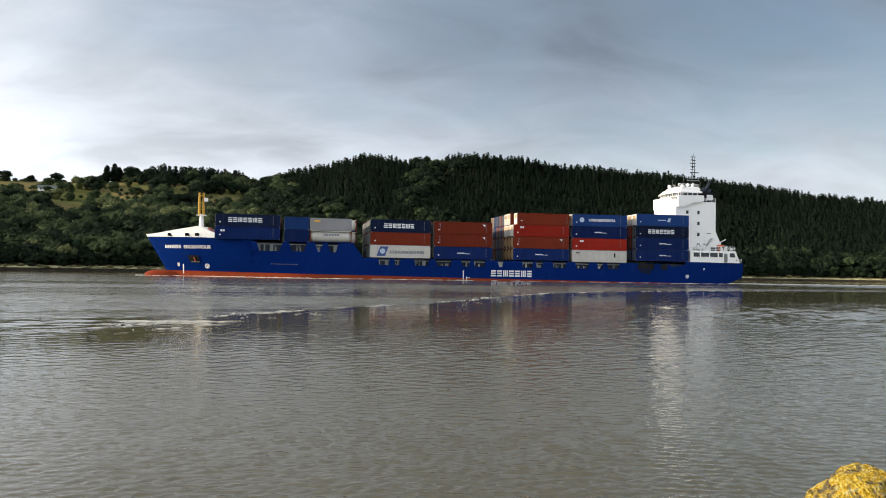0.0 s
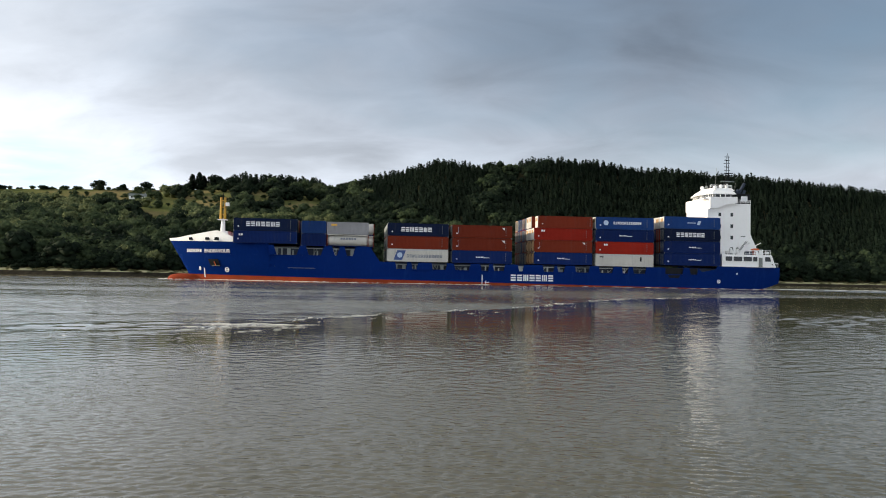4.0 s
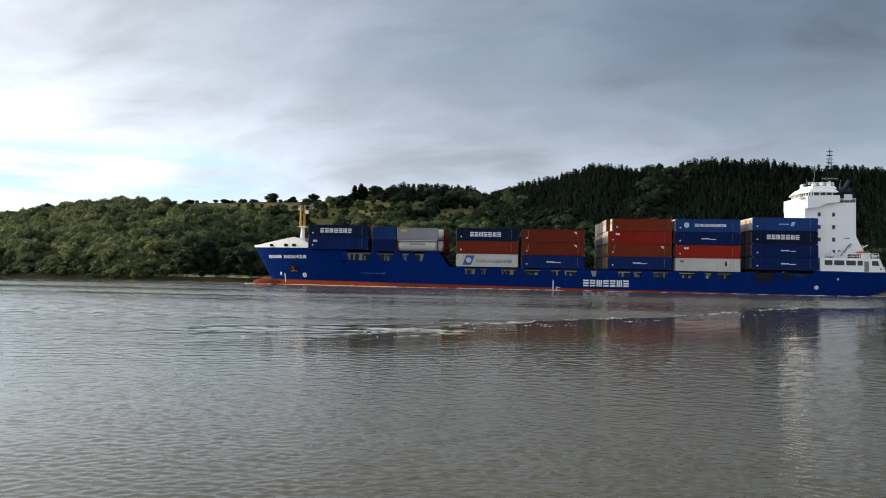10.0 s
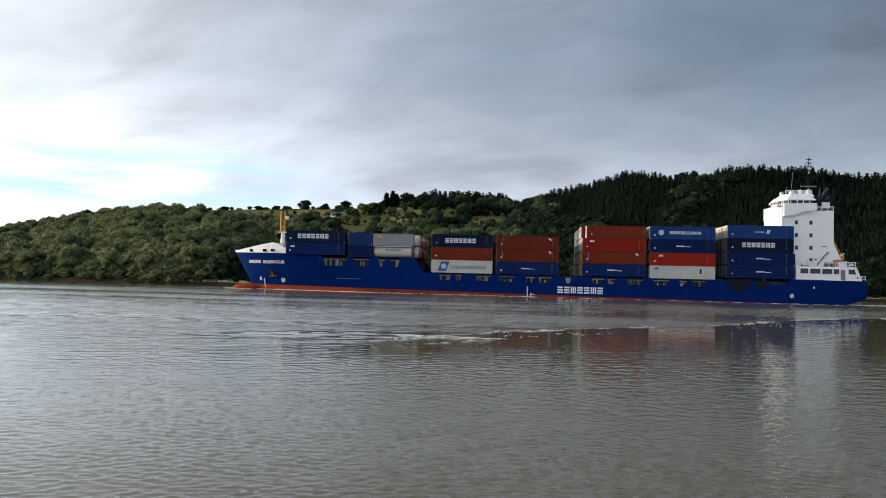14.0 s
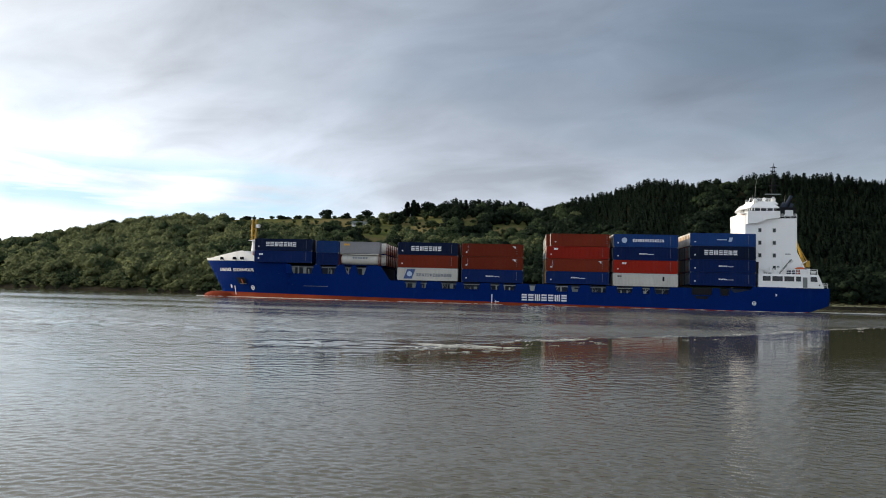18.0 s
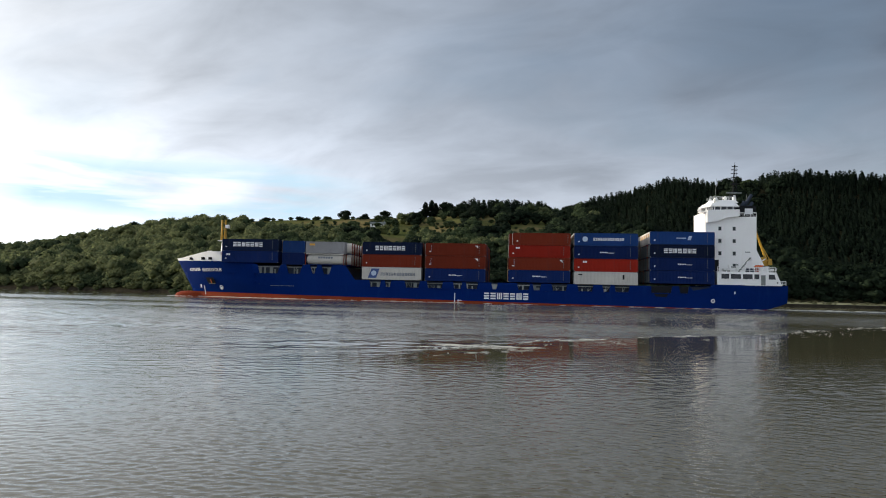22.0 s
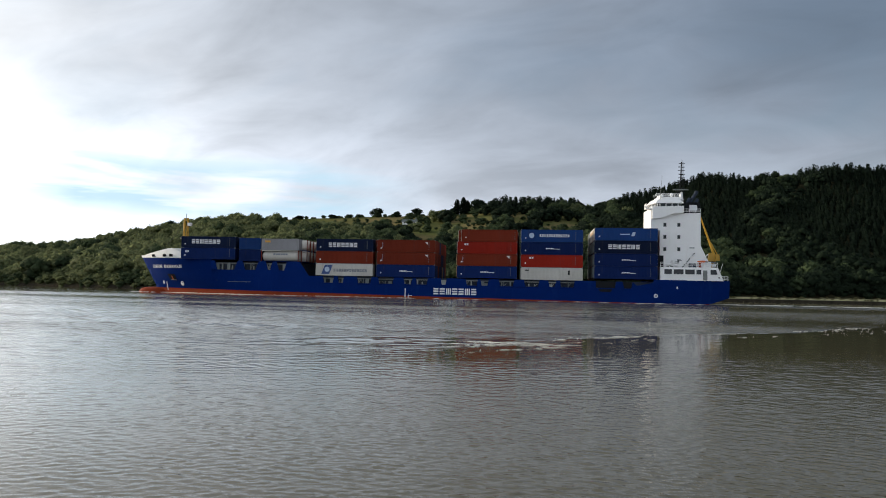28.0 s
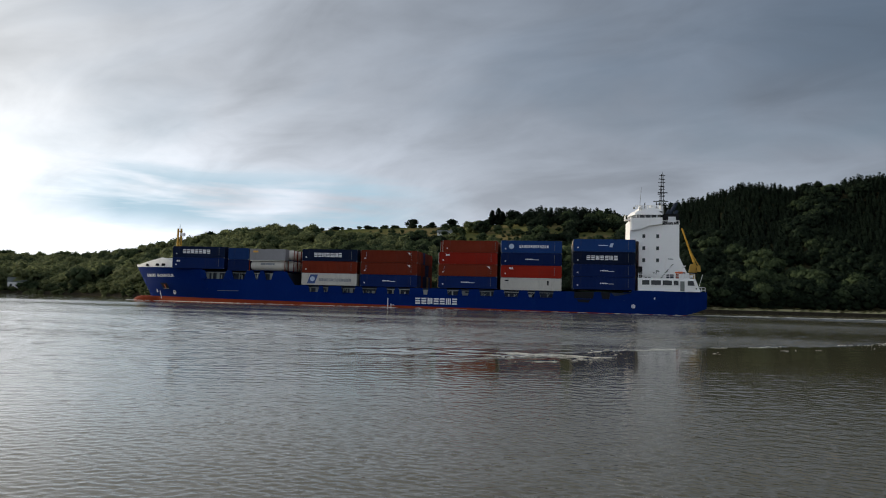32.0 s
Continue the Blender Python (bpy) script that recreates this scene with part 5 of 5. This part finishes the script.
for row in range(8):
    for k in range(2):
        container(-40.6, row, 8.0 + k * 2.8, 5.35, 2.75, "navy" if k == 0 else "blue", "short mid-blue corrugated shipping container aboard the ship")
    if row == 0:
        PORT_ROW["grey"] = container(-35.05, row, 10.75, 9.2, 2.7, "grey", "grey insulated container with an orange label aboard the ship", doors=False)
    for tier in range(2):
        if row == 0 and tier == 1:
            continue
        tank = tagged(new("tank_container"), "off-white tank container in a steel frame aboard the ship", "container", "containers on the ship")
        part("barrel", shared("barrel", barrel_mesh), None, tank, "off-white cylindrical tank")
        for cx in (0.0, 9.05):
            for cy in (0.0, 2.35):
                part("post", shared("tank_post", post_mesh), None, tank, at=pose(cx, cy, 0))
        for cy in (0.0, 2.35):
            for cz in (0.0, 2.45):
                part("rail", shared("tank_rail", rail_mesh, cz > 1), None, tank, at=pose(0.15, cy, cz))
        AFLOAT.append((tank, pose(-35.05 + (0.0 if row == 0 else 1.3), 0.05 + row * 2.6, 8.05 + tier * 2.7)))
        if row == 0:
            PORT_ROW["tank"] = tank

# cream machinery ends, partly painted sunlight, on the foremost face of the tall stacks, barred tank ends below
def end_panel(holder, height, kind):
    if kind == "cream":
        panel = part("end_panel", box(bmesh.new(), (-0.13, 0.06, 0.06), (-0.06, 2.44, height - 0.06)), M_BOX["white"], holder, "cream machinery end panel, sunlight partly put into its colour")
        part("grille", box(bmesh.new(), (-0.16, 0.5, height * 0.55), (-0.12, 2.0, height * 0.85)), M_BOX["tan"], panel)
    else:
        panel = part("end_panel", box(bmesh.new(), (-0.10, 0.1, 0.1), (-0.06, 2.4, height - 0.1)), M_DARK, holder, "dark framed tank end")
        part("dished_end", tube(bmesh.new(), (-0.16, 1.25, height / 2), (-0.09, 1.25, height / 2), 0.8, 1.1, 18), M_BOX["tan"], panel, "tan dished tank end")
        for y in (0.1, 1.2, 2.26):
            part("end_bar", box(bmesh.new(), (-0.22, y, 0.08), (-0.14, y + 0.14, height - 0.08)), M_BOX["tan"], panel)


for (b, k, row), ob in STACK.items():
    # on the last two stacks the cream stands for sun on the ends
    if (b == 3 and row < 3) or (b in (4, 5) and k == 3 and row < 5):
        end_panel(ob, BAYS[b][3] - 0.07, "cream" if k > 1 else "barred")

# marks on the port row
M_EMBLEM = surface("emblem_blue", (0.03, 0.07, 0.22), 0.5, grain=2, vary=0.1)
M_LETTER_GREY = surface("grey_lettering", (0.16, 0.18, 0.22), 0.5, grain=2, vary=0.1)
M_PALE = surface("pale_blue_lettering", (0.45, 0.55, 0.68), 0.5, grain=2, vary=0.1)
M_TAG = surface("orange_label", (0.7, 0.36, 0.05), 0.5, grain=2, vary=0.1)


def flat_patch(a, b, z0, z1):
    return box(bmesh.new(), (a, -0.012, z0), (b, 0.02, z1))


for key_ in ((0, 1), (1, 2), (5, 2)):
    wordmark(PORT_ROW[key_], 2.6 if key_[0] == 0 else 2.9, 10.0, 0.95, 1.95, 7, flat_patch, M_MARK)
wordmark(PORT_ROW[1, 0], 4.3, 12.4, 0.95, 1.6, 13, flat_patch, M_LETTER_GREY)
wordmark(PORT_ROW[4, 3], 4.1, 10.9, 1.15, 1.75, 13, flat_patch, M_MARK)
for key_, mat in (((1, 0), M_EMBLEM), ((4, 3), M_PALE)):
    x0 = 1.4 if key_ == (1, 0) else 1.0
    flag = part("emblem", prism(bmesh.new(), [(x0, 0.35), (x0 + 1.9, 0.35), (x0 + 2.7, 2.5), (x0 + 0.8, 2.5)], -0.014, 0.02), mat if key_ == (1, 0) else M_BOX["blue"], PORT_ROW[key_], "blue slanted emblem")
    part("emblem_star", tube(bmesh.new(), (x0 + 1.35, -0.03, 1.45), (x0 + 1.35, 0.0, 1.45), 0.62, n=8), M_PALE, flag, "pale round emblem")
for key_, x0 in (((2, 0), 5.4), ((3, 0), 5.4), ((4, 2), 5.6), ((5, 0), 6.0), ((5, 1), 6.0)):
    for k in range(5):
        part("text_bar", flat_patch(x0 + k * 0.36, x0 + k * 0.36 + 0.28, 1.25, 1.52), M_MARK, PORT_ROW[key_])
    part("text_bar", flat_patch(x0 + 1.8, x0 + 3.1, 1.22, 1.34), M_MARK, PORT_ROW[key_])
part("text_bar", flat_patch(5.6, 7.7, 1.3, 1.5), M_PALE, PORT_ROW[5, 3])
part("text_bar", prism(bmesh.new(), [(8.0, 1.0), (8.7, 1.0), (9.0, 1.9), (8.3, 1.9)], -0.014, 0.02), M_PALE, PORT_ROW[5, 3])
for key_, x0, z0 in (((3, 2), 1.6, 1.9), ((4, 1), 1.9, 1.9), ((0, 0), 1.1, 1.6)):
    for k in range(2):
        part("text_bar", flat_patch(x0 + k * 0.5, x0 + k * 0.5 + 0.4, z0, z0 + 0.42), M_MARK, PORT_ROW[key_])
for key_ in ((2, 1), (2, 2), (3, 1)):
    for k in range(5):
        part("code_bar", flat_patch(1.24, 1.32, 0.9 + k * 0.3, 1.08 + k * 0.3), M_PALE, PORT_ROW[key_])
    part("warning_mark", prism(bmesh.new(), [(11.3, 2.35), (12.0, 2.35), (12.0, 1.75)], -0.014, 0.02), M_MARK, PORT_ROW[key_])
for key_, ob in PORT_ROW.items():
    if isinstance(key_, tuple) and key_ not in ((1, 0), (4, 0)):
        part("number_plate_bar", flat_patch(0.85, 1.15, 0.75, 1.02), M_MARK, ob)
        for k in range(4):
            part("code_bar", flat_patch(12.2, 12.32, 0.6 + k * 0.5, 0.85 + k * 0.5), M_GREY, ob)
part("hazard_tag", flat_patch(0.9, 2.2, 1.8, 2.25), M_TAG, PORT_ROW["grey"])
part("reefer_slot", flat_patch(10.6, 11.0, 1.2, 2.2), M_DARK, PORT_ROW[4, 0])
part("reefer_slot", flat_patch(0.9, 1.8, 2.0, 2.25), M_DARK, PORT_ROW[4, 0])
for k in range(6):
    part("text_bar", box(bmesh.new(), (3.0 + k * 0.6, 0.02, 1.5), (3.45 + k * 0.6, 0.2, 1.9)), M_LETTER_GREY, PORT_ROW["tank"])


# ---- tide line, shore and near bank ----
def tide_x(y):
    return float(np.interp(y, TIDE_Y, TIDE_X))


g = random.Random(4)
spots = []
for k in range(420):
    y = 25 + 85 * g.random() ** 1.6
    if math.sin(y * 0.9) + math.sin(y * 0.37 + 1) + g.gauss(0, 0.5) < -0.35:
        continue
    x = tide_x(y) + g.gauss(0, 0.22 + y * 0.006)
    turn = math.atan2(1.0, (tide_x(y + 1) - tide_x(y - 1)) / 2) + g.gauss(0, 0.25)
    spots.append((x, y, g.uniform(0.08, 0.5) * (0.5 + y / 60), g.uniform(0.010, 0.030) * (0.6 + y / 45), turn))
    if g.random() < 0.3:                                         # a second, fainter strand inshore of it
        spots.append((x + 1.2 + g.gauss(0, 0.3), y - 2.2, g.uniform(0.08, 0.4), g.uniform(0.01, 0.025) * (0.6 + y / 45), turn))
for k in range(40):
    spots.append((g.uniform(-6.0, -1.5), g.uniform(29.0, 31.5), g.uniform(0.2, 0.8), g.uniform(0.015, 0.04), g.gauss(0.1, 0.15)))
froth("tide_line_foam", spots, "broken line of yellowish foam along the tide line", seed=6)


def lichen_surface():
    """Rough grey-brown stone under crusts of yellow and white lichen, with dark pits."""
    m = bpy.data.materials.new("lichen_rock")
    m.use_nodes = True
    n = Nodes(m.node_tree)
    at = n.add("ShaderNodeTexCoord").outputs["Object"]
    crust, fleck = n.noise(at, 9.0, 8.0, 0.7, 0.6), n.noise(at, 34.0, 6.0, 0.7)
    cells = n.add("ShaderNodeTexVoronoi", {"Vector": at, "Scale": 46.0}).outputs["Distance"]
    stone = n.ramp(fleck, (0.3, (0.07, 0.05, 0.03)), (0.7, (0.32, 0.25, 0.15)))
    gold = n.ramp(fleck, (0.34, (0.25, 0.13, 0.01)), (0.48, (0.72, 0.46, 0.035)), (0.60, (0.82, 0.66, 0.2)), (0.70, (0.86, 0.82, 0.66)))
    col = n.mix(n.span(crust, 0.40, 0.50, 0.0, 1.0), stone, gold)
    col = n.mix(n.span(cells, 0.0, 0.22, 0.55, 0.0), col, (0.10, 0.06, 0.02))
    b = n.add("ShaderNodeBsdfPrincipled", {"Base Color": col, "Roughness": 0.95, "Specular IOR Level": 0.2})
    h = n.math("ADD", n.math("MULTIPLY", crust, 0.7), n.math("ADD", n.math("MULTIPLY", fleck, 0.35), n.math("MULTIPLY", cells, 0.25)))
    n.put(b, "Normal", n.add("ShaderNodeBump", {"Height": h, "Strength": 1.0, "Distance": 0.16}).outputs[0])
    n.add("ShaderNodeOutputMaterial", {"Surface": b.outputs[0]})
    return m


M_ROCK = lichen_surface()


def boulder(name, at, size, seed, label):
    bm = bmesh.new()
    bmesh.ops.create_icosphere(bm, subdivisions=6, radius=1.0)
    for v in bm.verts:
        n = noise.fractal(v.co * 1.3 + Vector((seed, 0, 0)), 0.9, 2.1, 5)
        ridge = abs(noise.noise(v.co * 2.6 + Vector((0, seed, 0))))
        v.co = Vector((v.co.x * size[0], v.co.y * size[1], v.co.z * size[2])) * (1 + 0.10 * n - 0.08 * ridge + 0.025 * noise.fractal(v.co * 9.0, 0.8, 2.0, 4))
    ob = tagged(new(name, finish(name, bm, M_ROCK, True)), label, "rock")
    ob.matrix_world = pose(*at)
    return ob


boulder("boulder", (3.95, 4.25, 0.44), (0.38, 0.38, 0.48), 3.0, "sunlit yellow lichen-covered rock on the near bank")


def tree(x, y, height, width, kind, seed, label):
    """A single tree: tapered trunk, limbs and crown."""
    z = ground_z(x, y) - 0.3
    ob = tagged(new("tree"), label, "tree", "skyline trees")
    ob.matrix_world = pose(x, y, z, 0, 0, seed * 47)
    g2 = np.random.default_rng(seed)
    trunk = part("trunk", tube(bmesh.new(), (0, 0, 0), (0, 0, height * 0.62), 0.04 * height, 0.012 * height, 8), M_BARK, ob, smooth=True)
    for k in range(4):
        a = k * 1.7 + seed
        part("limb", tube(bmesh.new(), (0, 0, height * (0.25 + 0.07 * k)), (width * 0.3 * math.cos(a), width * 0.3 * math.sin(a), height * (0.45 + 0.08 * k)), 0.014 * height, 0.005 * height, 5), M_BARK, trunk)
    v, f = broadleaf(g2, 420, 9) if kind == "broad" else conifer(g2, 320)
    v = v * np.array([1.0, 1.0, 1.12]) - np.array([0, 0, 0.14]) if kind == "broad" else v
    me = raw_mesh("crown", v * np.array([width, width, height]) * (1.0 if kind == "broad" else np.array([1.5, 1.5, 1.0])), f, M_LEAF[2] if kind == "broad" else M_LEAF[3])
    part("crown", me, None, ob)


for k, (az, r, hh, ww, kind) in enumerate(((18.0, 770, 8.5, 12, "broad"), (16.5, 770, 5, 7, "broad"), (14.9, 762, 7, 12, "broad"), (13.0, 755, 6, 11, "broad"), (11.8, 742, 13, 17, "spruce"), (11.3, 742, 14, 18, "spruce"),
                                           (11.0, 744, 11, 16, "spruce"), (10.3, 735, 11, 16, "broad"), (9.9, 733, 10, 12, "broad"), (8.9, 722, 9, 13, "broad"), (-10.7, 560, 9, 9, "broad"), (-11.8, 560, 7, 9, "spruce"),
                                           (-11.6, 561, 8, 9, "broad"), (-15.2, 566, 7, 9, "broad"), (-16.1, 570, 8, 8, "spruce"), (-17.0, 573, 6, 8, "broad"), (-18.2, 580, 6, 8, "spruce"), (33.4, 700, 9, 14, "broad"),
                                           (24.0, 790, 3.5, 10, "broad"), (21.5, 800, 3.5, 10, "broad"), (27.0, 780, 4, 10, "broad"), (-36.8, 408, 8, 9, "broad"), (-33.0, 392, 6, 8, "broad"), (-12.5, 322, 8, 9, "broad"), (-16.0, 330, 7, 8, "broad"))):
    a, r = radians(az), min(r, key(az, RIDGE_R) - 2)
    tree(-r * math.sin(a), r * math.cos(a), hh, ww, kind, k + 3, "dark green broadleaf tree standing on the hill" if kind == "broad" else "dark pointed conifer standing on the hill")


def house(az, r, turn, size, label):
    """A small rendered house: walls, pitched roof, chimney and windows."""
    a = radians(az)
    x, y = -r * math.sin(a), r * math.cos(a)
    lx, ly, hz = size
    ob = tagged(new("house"), label, "house", "houses on the far side")
    ob.matrix_world = pose(x, y, ground_z(x, y) - 0.3, 0, 0, turn)
    walls = part("walls", box(bmesh.new(), (-lx / 2, -ly / 2, 0), (lx / 2, ly / 2, hz)), M_WHITE, ob, "white rendered walls")
    bm = bmesh.new()
    v = [bm.verts.new(p) for p in ((-lx / 2 - 0.3, -ly / 2 - 0.4, hz - 0.1), (lx / 2 + 0.3, -ly / 2 - 0.4, hz - 0.1), (lx / 2 + 0.3, ly / 2 + 0.4, hz - 0.1), (-lx / 2 - 0.3, ly / 2 + 0.4, hz - 0.1), (-lx / 2 - 0.3, 0, hz + ly * 0.4), (lx / 2 + 0.3, 0, hz + ly * 0.4))]
    for f in ((0, 1, 5, 4), (2, 3, 4, 5), (1, 2, 5), (3, 0, 4), (3, 2, 1, 0)):
        bm.faces.new([v[i] for i in f])
    roof = part("roof", bm, M_DECK, ob, "grey slate roof")
    part("chimney", box(bmesh.new(), (lx / 2 - 1.2, -0.4, hz + ly * 0.2), (lx / 2 - 0.4, 0.4, hz + ly * 0.4 + 1.0)), M_GREY, roof)
    n = max(2, int(lx / 3))
    for k in range(n):
        wx = -lx / 2 + lx * (k + 0.5) / n
        part("window", box(bmesh.new(), (wx - 0.5, -ly / 2 - 0.06, 1.0), (wx + 0.5, -ly / 2 + 0.05, 2.2)), M_GLASS, walls)


def on_slope(az, el):
    """How far up the hill the ground shows at an elevation."""
    a, r = radians(az), key(az, SHORE_R) + 20
    while r < key(az, RIDGE_R) and ground_z(-r * math.sin(a), r * math.cos(a)) - 2.2 < r * math.tan(radians(el)):
        r += 1.0
    return r


house(15.5, on_slope(15.5, 5.0), 12, (11, 5, 2.2), "long low white farm building in the hill pasture")
house(45.2, 424, 42, (15, 6, 3.2), "long low white house by the far shore")
house(40.7, 560, 40, (9, 6, 4.5), "white house among trees on the hillside")
house(39.0, 520, 35, (7, 5, 4.0), "white house among trees on the hillside")


# ---- what moves ----
SHIP_TRACK = [(0, 42.75, -1.81), (4, 29.91, -0.75), (8, 17.12, 0.30), (12, 4.50, 1.35), (16, -8.11, 2.40), (20, -20.66, 3.46),
              (24, -33.37, 4.51), (28, -46.15, 5.56), (32, -58.98, 6.61)]


def motions():
    for ob, place in AFLOAT:
        walk(ob, [(t, pose(x, 163.94, 0, 0, 0, turn) @ place) for t, x, turn in SHIP_TRACK])


motions()
